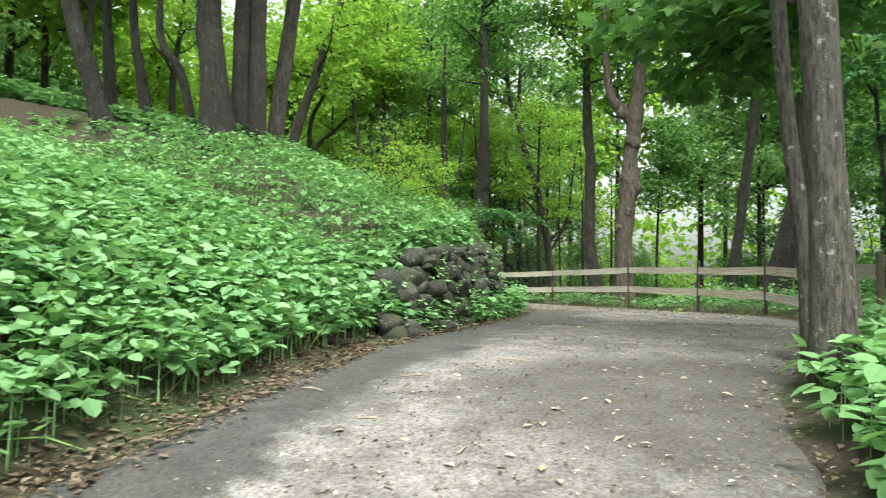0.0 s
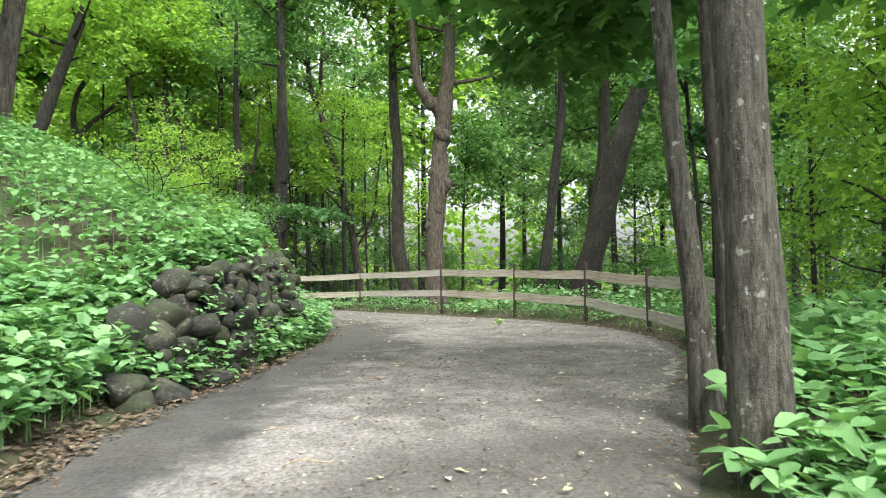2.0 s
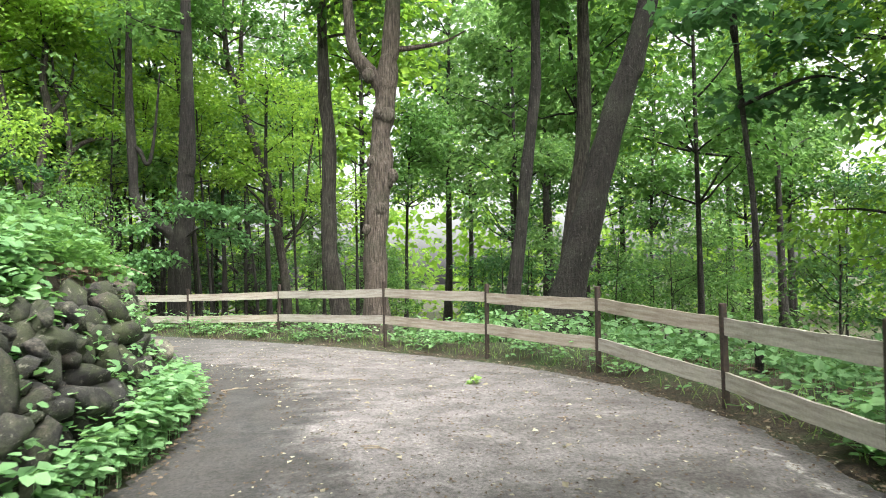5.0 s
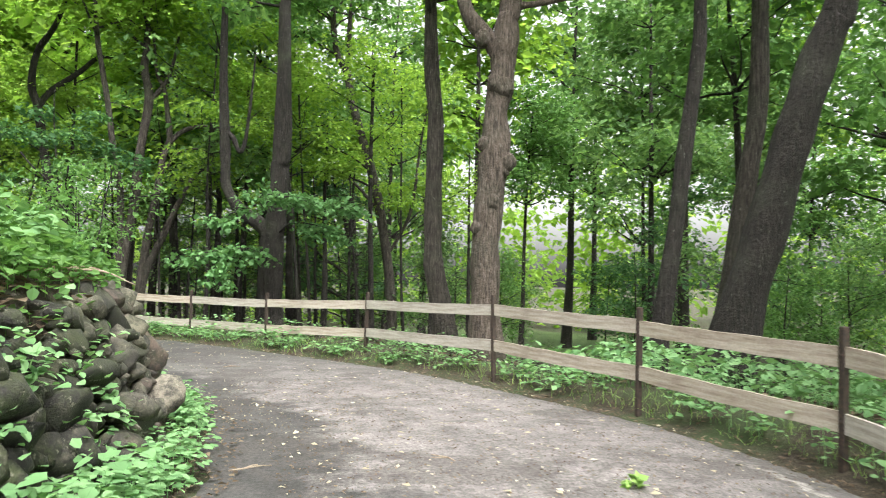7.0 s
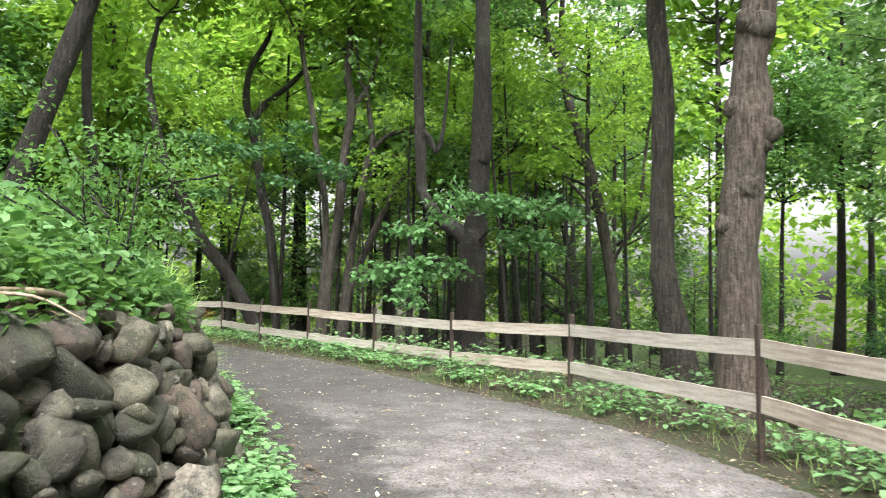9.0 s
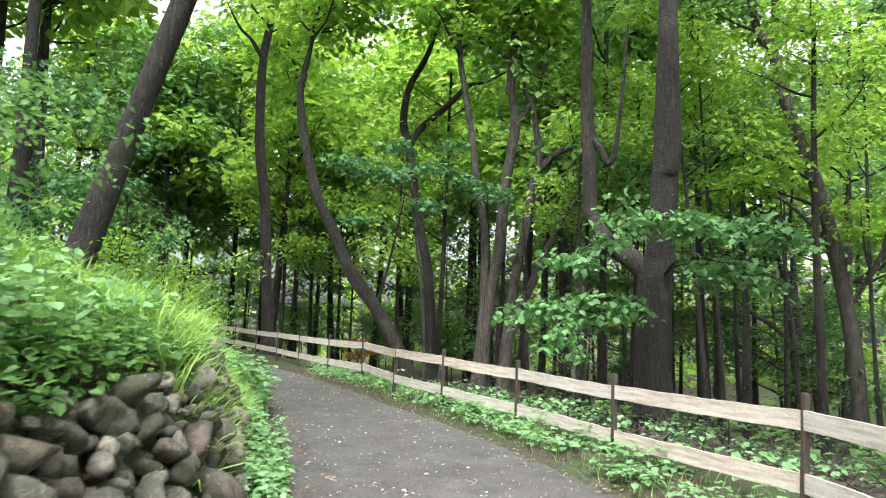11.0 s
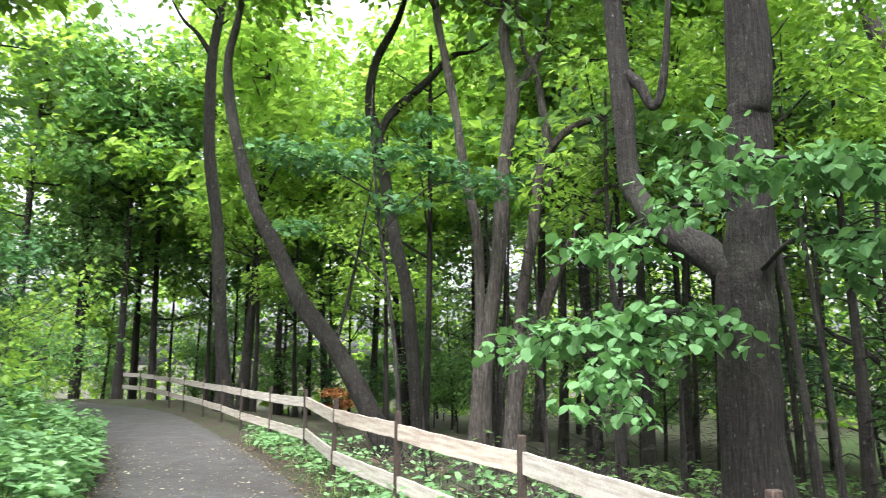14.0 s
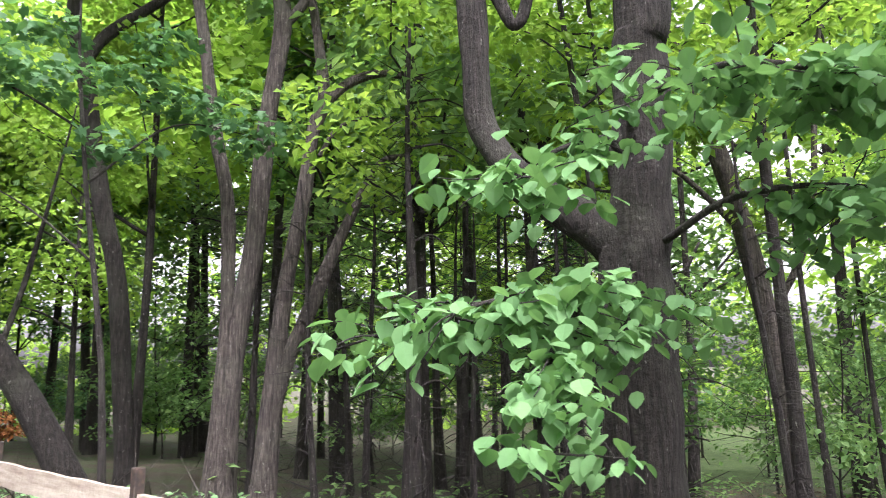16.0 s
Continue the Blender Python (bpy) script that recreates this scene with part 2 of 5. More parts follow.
def _asphalt(t, b):
    uv = coords(t, "UV")
    sep = t.nodes.new("ShaderNodeSeparateXYZ")
    t.links.new(uv, sep.inputs[0])
    c = coords(t)
    big, mid, fine, grit = noise_of(t, c, 0.55, 4), noise_of(t, c, 2.6, 6, 0.7), noise_of(t, c, 38, 5, 0.75), noise_of(t, c, 150, 3)
    # a worn, gritty strip down the lane and dark damp stains
    warped = t.nodes.new("ShaderNodeMath")
    warped.operation = "MULTIPLY_ADD"
    warped.inputs[1].default_value, warped.inputs[2].default_value = 0.75, -0.37
    t.links.new(blend(t, 0.35, big, mid), warped.inputs[0])
    add = t.nodes.new("ShaderNodeMath")
    t.links.new(sep.outputs[0], add.inputs[0])
    t.links.new(warped.outputs[0], add.inputs[1])
    worn = ramp(t, add.outputs[0], (0.19, (0, 0, 0)), (0.30, (1, 1, 1)), (0.84, (1, 1, 1)), (0.99, (0.55, 0.55, 0.55)))
    base = ramp(t, mid, (0.35, (0.030, 0.029, 0.0295)), (0.65, (0.072, 0.069, 0.069)))
    tan = ramp(t, mid, (0.35, (0.105, 0.095, 0.095)), (0.65, (0.23, 0.210, 0.208)))
    fade = ramp(t, node_scaled(t, sep.outputs[1], 1 / 50), (0.54, (1, 1, 1)), (0.64, (0.08, 0.08, 0.08)))
    col = blend(t, blend(t, 1.0, worn, fade, "MULTIPLY"), base, tan)
    stain = ramp(t, noise_of(t, c, 0.9, 5, 0.65), (0.52, (0, 0, 0)), (0.58, (0.5, 0.5, 0.5)))
    col = blend(t, stain, col, (0.055, 0.049, 0.046))
    # a wide darker patch with a ragged edge under the maples
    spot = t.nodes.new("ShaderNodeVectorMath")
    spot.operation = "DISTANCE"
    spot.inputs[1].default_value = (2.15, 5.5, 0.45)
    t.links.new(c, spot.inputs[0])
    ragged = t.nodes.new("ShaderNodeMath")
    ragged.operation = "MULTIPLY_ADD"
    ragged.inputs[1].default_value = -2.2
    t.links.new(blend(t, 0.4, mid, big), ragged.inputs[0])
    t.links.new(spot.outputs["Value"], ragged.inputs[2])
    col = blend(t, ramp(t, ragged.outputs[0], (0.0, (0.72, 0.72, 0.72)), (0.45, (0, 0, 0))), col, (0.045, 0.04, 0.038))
    # remnants of a pale line near the outer edge, and cracks
    near = t.nodes.new("ShaderNodeMath")
    near.operation = "MULTIPLY_ADD"
    near.inputs[1].default_value = 0.02
    t.links.new(mid, near.inputs[0])
    t.links.new(sep.outputs[0], near.inputs[2])
    line = ramp(t, near.outputs[0], (0.922, (0, 0, 0)), (0.927, (1, 1, 1)), (0.943, (1, 1, 1)), (0.948, (0, 0, 0)))
    left_over = ramp(t, noise_of(t, c, 1.3, 5, 0.7), (0.50, (0, 0, 0)), (0.56, (0.75, 0.75, 0.75)))
    col = blend(t, blend(t, 1.0, blend(t, 1.0, line, left_over, "MULTIPLY"), ramp(t, node_scaled(t, sep.outputs[1], 1 / 50), (0.29, (0, 0, 0)), (0.32, (1, 1, 1)), (0.44, (1, 1, 1)), (0.47, (0, 0, 0))), "MULTIPLY"), col, (0.42, 0.40, 0.37))
    cell = node(t, "ShaderNodeTexVoronoi", Scale=0.75)
    cell.feature = "DISTANCE_TO_EDGE"
    bent = t.nodes.new("ShaderNodeVectorMath")
    push = node(t, "ShaderNodeTexNoise", Scale=2.2, Detail=5.0)
    t.links.new(c, push.inputs["Vector"])
    t.links.new(c, bent.inputs[0])
    t.links.new(push.outputs["Color"], bent.inputs[1])
    t.links.new(bent.outputs[0], cell.inputs["Vector"])
    crack = ramp(t, cell.outputs["Distance"], (0.0, (1, 1, 1)), (0.012, (0, 0, 0)))
    col = blend(t, blend(t, 1.0, crack, ramp(t, big, (0.46, (0, 0, 0)), (0.56, (0.7, 0.7, 0.7))), "MULTIPLY"), col, (0.03, 0.027, 0.025))
    streak = ramp(t, noise_of(t, c, 6.5, 7, 0.8), (0.50, (0, 0, 0)), (0.62, (0.55, 0.55, 0.55)))
    col = blend(t, streak, col, (0.07, 0.06, 0.056))
    col = blend(t, 0.9, col, ramp(t, fine, (0.35, (0.2, 0.2, 0.2)), (0.65, (0.8, 0.8, 0.8))), "OVERLAY")
    t.links.new(blend(t, 0.4, col, grit, "OVERLAY"), b.inputs["Base Color"])
    relief(t, b, fine, 0.35, 0.006)


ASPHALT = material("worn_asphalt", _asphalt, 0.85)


def _soil(t, b):
    c = coords(t)
    a, f = noise_of(t, c, 1.2, 5), noise_of(t, c, 22, 6, 0.75)
    col = ramp(t, f, (0.3, (0.02, 0.015, 0.010)), (0.55, (0.055, 0.041, 0.028)), (0.75, (0.13, 0.10, 0.07)))
    moss = ramp(t, a, (0.42, (0, 0, 0)), (0.62, (0.8, 0.8, 0.8)))
    col = blend(t, moss, col, (0.04, 0.07, 0.02))
    # an open lawn far beyond the trees
    m = t.nodes.new("ShaderNodeVectorMath")
    m.operation = "DISTANCE"
    m.inputs[1].default_value = (13, 60, -2.0)
    t.links.new(c, m.inputs[0])
    lawn = ramp(t, node_scaled(t, m.outputs["Value"], 1 / 40), (0.3, (1, 1, 1)), (0.42, (0, 0, 0)))
    turf = ramp(t, noise_of(t, c, 3.0, 7, 0.75), (0.35, (0.035, 0.06, 0.018)), (0.5, (0.07, 0.12, 0.032)), (0.66, (0.12, 0.16, 0.055)))
    t.links.new(blend(t, lawn, col, turf), b.inputs["Base Color"])
    relief(t, b, f, 0.8, 0.05)


SOIL = material("leaf_mould_soil", _soil, 0.95)


def _stone(t, b):
    o = t.nodes.new("ShaderNodeObjectInfo")
    geo = t.nodes.new("ShaderNodeNewGeometry")
    c = geo.outputs["Position"]
    f, g = noise_of(t, c, 11.0, 6, 0.75), noise_of(t, c, 85, 4)
    each = t.nodes.new("ShaderNodeMath")
    t.links.new(o.outputs["Random"], each.inputs[0])
    t.links.new(geo.outputs["Random Per Island"], each.inputs[1])
    part_of = t.nodes.new("ShaderNodeMath")
    part_of.operation = "FRACT"
    t.links.new(each.outputs[0], part_of.inputs[0])
    tone = ramp(t, part_of.outputs[0], (0.0, (0.055, 0.06, 0.04)), (0.3, (0.12, 0.115, 0.085)), (0.55, (0.26, 0.235, 0.185)), (0.7, (0.34, 0.305, 0.245)), (0.82, (0.17, 0.125, 0.105)), (1.0, (0.075, 0.08, 0.06)))
    col = blend(t, ramp(t, f, (0.40, (0.12, 0.12, 0.12)), (0.56, (1, 1, 1))), (0.05, 0.05, 0.045), tone)
    # moss, and a dark film towards the low end: lichen with shade painted in
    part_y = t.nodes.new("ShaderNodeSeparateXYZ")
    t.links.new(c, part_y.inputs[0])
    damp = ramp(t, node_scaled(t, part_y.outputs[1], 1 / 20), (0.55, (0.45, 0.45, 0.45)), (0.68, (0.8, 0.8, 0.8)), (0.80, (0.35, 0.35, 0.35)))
    shade_film = ramp(t, noise_of(t, c, 8.0, 7, 0.75), (0.38, (0.62, 0.62, 0.62)), (0.52, (1, 1, 1)))
    col = blend(t, blend(t, 1.0, shade_film, ramp(t, node_scaled(t, part_y.outputs[1], 1 / 20), (0.70, (1, 1, 1)), (0.87, (0.1, 0.1, 0.1))), "MULTIPLY"), col, (0.02, 0.0195, 0.0185))
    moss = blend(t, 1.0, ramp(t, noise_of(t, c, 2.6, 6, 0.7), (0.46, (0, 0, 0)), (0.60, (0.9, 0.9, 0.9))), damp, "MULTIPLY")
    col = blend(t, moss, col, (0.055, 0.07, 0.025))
    col = blend(t, ramp(t, noise_of(t, c, 19, 5, 0.7), (0.60, (0, 0, 0)), (0.66, (0.5, 0.5, 0.5))), col, (0.31, 0.295, 0.24))
    t.links.new(blend(t, 0.5, col, g, "OVERLAY"), b.inputs["Base Color"])
    relief(t, b, blend(t, 0.6, g, f), 1.0, 0.035)


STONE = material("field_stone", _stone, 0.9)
TWIG = material("dry_twig", lambda t, b: t.links.new(ramp(t, noise_of(t, coords(t), 30, 3), (0.3, (0.18, 0.13, 0.09)), (0.7, (0.4, 0.33, 0.25))), b.inputs["Base Color"]), 0.85)


def _plank(t, b):
    v = coords(t, "Object", (0.8, 14, 9))
    grain, f = noise_of(t, v, 3.0, 6, 0.6), noise_of(t, coords(t), 45, 4)
    o = t.nodes.new("ShaderNodeObjectInfo")
    pale = ramp(t, grain, (0.28, (0.26, 0.225, 0.19)), (0.5, (0.41, 0.375, 0.33)), (0.72, (0.53, 0.495, 0.45)))
    warm = ramp(t, grain, (0.28, (0.235, 0.17, 0.13)), (0.5, (0.40, 0.33, 0.265)), (0.72, (0.53, 0.47, 0.40)))
    col = blend(t, ramp(t, o.outputs["Random"], (0.3, (0, 0, 0)), (0.9, (0.7, 0.7, 0.7))), pale, warm)
    t.links.new(blend(t, 0.35, col, f, "OVERLAY"), b.inputs["Base Color"])
    relief(t, b, grain, 0.4, 0.01)


PLANK = material("weathered_plank", _plank, 0.85)


def _rust(t, b):
    f = noise_of(t, coords(t), 30, 5)
    t.links.new(ramp(t, f, (0.35, (0.022, 0.017, 0.015)), (0.6, (0.055, 0.036, 0.028)), (0.8, (0.11, 0.06, 0.04))), b.inputs["Base Color"])
    relief(t, b, f, 0.4, 0.004)


RUST = material("rusted_steel", _rust, 0.75)


# ---- builders ----
def mesh_of(name, verts, sizes, loops, mat, flat=True):
    """A mesh from arrays: vertices, corners a face, vertex of each corner."""
    me = bpy.data.meshes.new(name)
    me.vertices.add(len(verts))
    me.vertices.foreach_set("co", np.asarray(verts, np.float32).ravel())
    me.loops.add(len(loops))
    me.loops.foreach_set("vertex_index", np.asarray(loops, np.int32))
    me.polygons.add(len(sizes))
    me.polygons.foreach_set("loop_start", np.r_[0, np.cumsum(sizes)[:-1]].astype(np.int32))
    me.polygons.foreach_set("use_smooth", np.full(len(sizes), not flat))
    me.update(calc_edges=True)
    me.materials.append(mat)
    return me


def put(name, me, parent=None, label="", at=None):
    ob = new(name, me)
    if parent:
        ob.parent = parent
    if at is not None:
        ob.matrix_basis = at
    return tagged(ob, label)


def part(name, bm, mat, parent, label="", at=None, flat=True):
    me = bpy.data.meshes.new(name)
    bm.to_mesh(me)
    bm.free()
    me.materials.append(mat)
    me.polygons.foreach_set("use_smooth", [not flat] * len(me.polygons))
    return put(name, me, parent, label, at)


SHAPES = {
    "far": ([(0, 0, 0), (0.34, 0.5, 0.10), (0, 1, -0.06), (-0.34, 0.5, 0.10)], [(0, 1, 2, 3)]),
    "oval": ([(0, 0, 0), (0.30, 0.42, 0.07), (0, 1, -0.08), (-0.30, 0.42, 0.07), (0, 0.48, 0)], [(0, 1, 2, 4), (0, 4, 2, 3)]),
    "leaflet": ([(0, 0, 0), (0.40, 0.38, 0.07), (0.27, 0.80, 0.03), (0, 1, -0.07), (-0.27, 0.80, 0.03), (-0.40, 0.38, 0.07)], [(0, 1, 2, 3), (0, 3, 4, 5)]),
    "stalk": ([(-0.012, 0, 0), (0.012, 0, 0), (0.0, 1.0, 0.0)], [(0, 1, 2)]),
    "round": ([(0, 0.0, 0), (-0.33, 0.16, 0.05), (-0.44, 0.5, 0.07), (-0.27, 0.82, 0.03), (0, 1.05, -0.06), (0.27, 0.82, 0.03), (0.44, 0.5, 0.07), (0.33, 0.16, 0.05), (0, 0.5, 0)],
              [(0, 7, 6, 8), (6, 5, 4, 8), (4, 3, 2, 8), (2, 1, 0, 8)]),
    "maple": ([(0, 0, 0), (0.36, 0.06, 0.02), (0.30, 0.24, 0.03), (0.62, 0.50, 0.0), (0.27, 0.58, 0.04), (0, 1.0, -0.08), (-0.27, 0.58, 0.04), (-0.62, 0.50, 0.0), (-0.30, 0.24, 0.03), (-0.36, 0.06, 0.02), (0, 0.4, 0)],
              [(0, 1, 2, 10), (2, 3, 4, 10), (4, 5, 6, 10), (6, 7, 8, 10), (8, 9, 0, 10)]),
    "blade": ([(-0.013, 0, 0), (0.013, 0, 0), (0.010, 0.6, 0.0), (-0.010, 0.6, 0.0), (0.0, 1.0, -0.22)], [(0, 1, 2, 3), (3, 2, 4)]),
}


def leaves(shape, places, size, yaw, pitch, roll):
    """Arrays of one leaf a place: pitch lifts the tip, roll banks it."""
    tv, tf = SHAPES[shape]
    tv = np.array(tv, float)
    n, k = len(places), len(tv)
    cy, sy, cp, sp, cr, sr = np.cos(yaw), np.sin(yaw), np.cos(pitch), np.sin(pitch), np.cos(roll), np.sin(roll)
    x = tv[None, :, 0] * size[:, None]
    y = tv[None, :, 1] * size[:, None]
    z = tv[None, :, 2] * size[:, None]
    x, z = x * cr[:, None] + z * sr[:, None], -x * sr[:, None] + z * cr[:, None]
    y, z = y * cp[:, None] - z * sp[:, None], y * sp[:, None] + z * cp[:, None]
    x, y = x * cy[:, None] - y * sy[:, None], x * sy[:, None] + y * cy[:, None]
    v = np.stack([x, y, z], -1) + np.asarray(places)[:, None]
    flat = np.concatenate([np.array(q) for q in tf])
    loops = (np.arange(n)[:, None] * k + flat[None]).ravel()
    sizes = np.tile([len(q) for q in tf], n)
    return v.reshape(-1, 3), sizes, loops


def joined(*sets):
    vs, ss, ls, n = [], [], [], 0
    for v, s, l in sets:
        vs.append(v), ss.append(s), ls.append(np.asarray(l) + n)
        n += len(v)
    return np.concatenate(vs), np.concatenate(ss), np.concatenate(ls)


def tube(points, radii, sides=10, lumps=0.08, seed=0):
    """Arrays of a bent, tapering, slightly uneven stem, capped at its ends."""
    p, r = np.array(points, float), np.array(radii, float)
    m = len(p)
    tang = np.gradient(p, axis=0)
    tang /= np.linalg.norm(tang, axis=1)[:, None] + 1e-9
    if np.mean(np.abs(tang[:, 2])) > 0.5:
        ref = np.tile([0.0, 1.0, 0.0], (m, 1))
    else:
        ref = np.tile([0.0, 0.0, 1.0], (m, 1))
    u = np.cross(tang, ref)
    u /= np.linalg.norm(u, axis=1)[:, None] + 1e-9
    w = np.cross(u, tang)
    a = np.linspace(0, 2 * np.pi, sides, endpoint=False)
    rr = r[:, None] * (1 + lumps * (np.sin(a[None] * 3 + seed + np.arange(m)[:, None] * 0.35) * 0.6 + np.sin(a[None] * 2 - seed * 2 + np.arange(m)[:, None] * 0.55)))
    v = p[:, None] + rr[..., None] * (np.cos(a)[None, :, None] * u[:, None] + np.sin(a)[None, :, None] * w[:, None])
    i, j = np.meshgrid(np.arange(m - 1), np.arange(sides), indexing="ij")
    k = (j + 1) % sides
    quads = np.stack([i * sides + j, i * sides + k, (i + 1) * sides + k, (i + 1) * sides + j], -1).reshape(-1, 4)
    loops = np.r_[quads.ravel(), np.arange(sides)[::-1], (m - 1) * sides + np.arange(sides)]
    return v.reshape(-1, 3), np.r_[np.full(len(quads), 4), sides, sides], loops


def bend(points, radii, n=6):
    """Points and radii along a smooth stem."""
    q = smooth([(*p, r) for p, r in zip(points, radii)], n)
    return q[:, :3], np.maximum(q[:, 3], 0.004)


def spray(centre, radius, count, r, size, flat=0.45, shape="far", droop=0.35):
    """A layered clump of leaves round a centre."""
    q = r.normal(size=(count, 3))
    q *= (r.random(count) ** (1 / 2.2) / (np.linalg.norm(q, axis=1) + 1e-9))[:, None]
    q[:, 2] = q[:, 2] * flat
    p = np.array(centre) + q * radius
    yaw = np.arctan2(-q[:, 0], q[:, 1]) + r.normal(0, 0.8, count)
    return leaves(shape, p, size * r.uniform(0.65, 1.3, count), yaw, r.normal(-droop, 0.4, count), r.normal(0, 0.45, count))


# ---- ground and path ----
def lines_of(lo, hi, fine, far):
    out = list(np.arange(lo, hi + 1e-6, fine))
    step, a, b = fine, lo, hi
    while b < far:
        step *= 1.35
        a, b = a - step, b + step
        out = [a] + out + [b]
    return np.array(out)


def build_ground():
    gx, gy = lines_of(-16, 13, 0.3, 900), lines_of(-3, 38, 0.3, 900)
    x, y = np.meshgrid(gx, gy)
    z = terrain(x.ravel(), y.ravel())
    s, d, w, pz = lane(x.ravel(), y.ravel())
    z = np.where(np.abs(d) < w - 0.1, pz - 0.06, z)
    n, m = len(gy), len(gx)
    i, j = np.meshgrid(np.arange(n - 1), np.arange(m - 1), indexing="ij")
    q = np.stack([i * m + j, i * m + j + 1, (i + 1) * m + j + 1, (i + 1) * m + j], -1).reshape(-1, 4)
    me = mesh_of("ground", np.stack([x.ravel(), y.ravel(), z], 1), np.full(len(q), 4), q.ravel(), SOIL, flat=False)
    tagged(new("ground", me), "dark soil and leaf mould of the wooded hillside", "ground", kind="structure")


def build_path():
    """The asphalt lane, with a slight crown and a ragged edge."""
    cols = 13
    u = np.linspace(0, 1, cols)
    fine = smooth(np.c_[EDGE[::2, :5]], 6)
    l, r, z = fine[:, 0:2].copy(), fine[:, 2:4].copy(), fine[:, 4]
    jag = rng.normal(0, 0.035, (len(fine), 2))
    across = (r - l) / np.linalg.norm(r - l, axis=1)[:, None]
    l, r = l + across * jag[:, :1], r + across * jag[:, 1:]
    p = l[:, None] + (r - l)[:, None] * u[None, :, None]
    crown = 0.03 * np.sin(np.pi * u)[None] - 0.03 * (np.abs(u - 0.5) > 0.49)[None]
    v = np.dstack([p, z[:, None] + crown])
    n = len(fine)
    i, j = np.meshgrid(np.arange(n - 1), np.arange(cols - 1), indexing="ij")
    q = np.stack([i * cols + j, i * cols + j + 1, (i + 1) * cols + j + 1, (i + 1) * cols + j], -1).reshape(-1, 4)
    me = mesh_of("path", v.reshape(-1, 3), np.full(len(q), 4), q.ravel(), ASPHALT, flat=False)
    run = np.r_[0, np.cumsum(np.linalg.norm(np.diff(p[:, 6], axis=0), axis=1))]
    uv = np.stack([np.tile(u, n), np.repeat(run, cols)], 1)
    me.uv_layers.new(name="lane").data.foreach_set("uv", uv[q.ravel()].ravel().astype(np.float32))
    tagged(new("path", me), "worn grey asphalt footpath with gritty patches and damp stains", "path", kind="structure")


build_ground()
build_path()

# ---- fence of two plank rails on thin rusted posts ----
POSTS = [(1.5, 1.0, 0.0), (2.75, 3.3, 0.42), (3.75, 5.6, 0.62), (4.69, 7.93, 0.68), (5.54, 10.12, 0.78), (6.22, 12.37, 0.80), (6.30, 14.78, 0.95), (5.74, 17.15, 1.00), (4.73, 19.72, 1.07), (3.05, 22.61, 1.04), (1.15, 24.41, 0.98), (-0.63, 26.10, 0.98),
         (-2.43, 27.31, 1.03), (-4.07, 28.50, 1.06), (-6.04, 30.46, 1.08), (-8.02, 31.91, 1.05), (-10.05, 33.29, 1.05), (-12.03, 34.73, 1.07), (-14.06, 36.09, 1.08), (-16.17, 37.34, 1.12), (-18.25, 38.64, 1.14), (-20.39, 39.82, 1.18), (-22.53, 41.02, 1.2), (-24.8, 42.0, 1.2)]


def box_bm(sx, sy, sz, bevel=0.004, shift=(0, 0, 0)):
    bm = bmesh.new()
    bmesh.ops.create_cube(bm, size=1.0)
    bmesh.ops.scale(bm, vec=(sx, sy, sz), verts=bm.verts)
    if bevel:
        bmesh.ops.bevel(bm, geom=list(bm.edges), offset=bevel, segments=1, affect="EDGES")
    bmesh.ops.translate(bm, vec=shift, verts=bm.verts)
    return bm


def build_fence():
    fence = tagged(new("fence"), "two weathered plank rails on thin rusted steel posts beside the path", "fence")
    base = POSTS[3:]
    fence.location = base[5]
    o = Vector(base[5])
    for i, (x, y, z) in enumerate(base):
        q = base[min(i + 1, len(base) - 1)]
        p = base[max(i - 1, 0)]
        ang = math.degrees(math.atan2(q[1] - p[1], q[0] - p[0]))
        bm = box_bm(0.05, 0.06, 1.4, 0.006, (0, 0, 0.27))
        for v in (0.76, 0.27):
            bolt = box_bm(0.02, 0.075, 0.02, 0.004, (0, 0, v))
            me = bpy.data.meshes.new("bolt")
            bolt.to_mesh(me)
            bolt.free()
            bm.from_mesh(me)
            bpy.data.meshes.remove(me)
        part("post", bm, RUST, fence, "rust-brown steel post", Matrix.Translation(Vector((x, y, z)) - o) @ pose(0, 0, 0, rng.normal(0, 0.8), rng.normal(0, 0.8), ang))
    for a, b in zip(base, base[1:]):
        a, b = Vector(a), Vector(b)
        d = b - a
        length = d.length - 0.05
        for h in (0.765, 0.265):
            nx = 24
            bm = box_bm(length, 0.03, 0.155, 0)
            bmesh.ops.subdivide_edges(bm, edges=[e for e in bm.edges if abs((e.verts[0].co - e.verts[1].co).x) > 0.1], cuts=nx, use_grid_fill=True)
            k = rng.uniform(0, 6)
            sag, cup = rng.uniform(0.0, 0.012), rng.normal(0, 0.008)
            for v in bm.verts:
                t = v.co.x / length
                v.co.z += -sag * math.cos(math.pi * t) + 0.003 * math.sin(t * 23 + k + v.co.z * 9)
                v.co.y += cup * math.cos(math.pi * t)
            mid = (a + b) / 2 - o + Vector((0, 0, h + rng.normal(0, 0.008)))
            turn = Matrix.Rotation(math.atan2(d.y, d.x), 4, "Z") @ Matrix.Rotation(-math.asin(d.z / d.length) + rng.normal(0, 0.004), 4, "Y")
            part("rail", bm, PLANK, fence, "", Matrix.Translation(mid) @ turn)


build_fence()


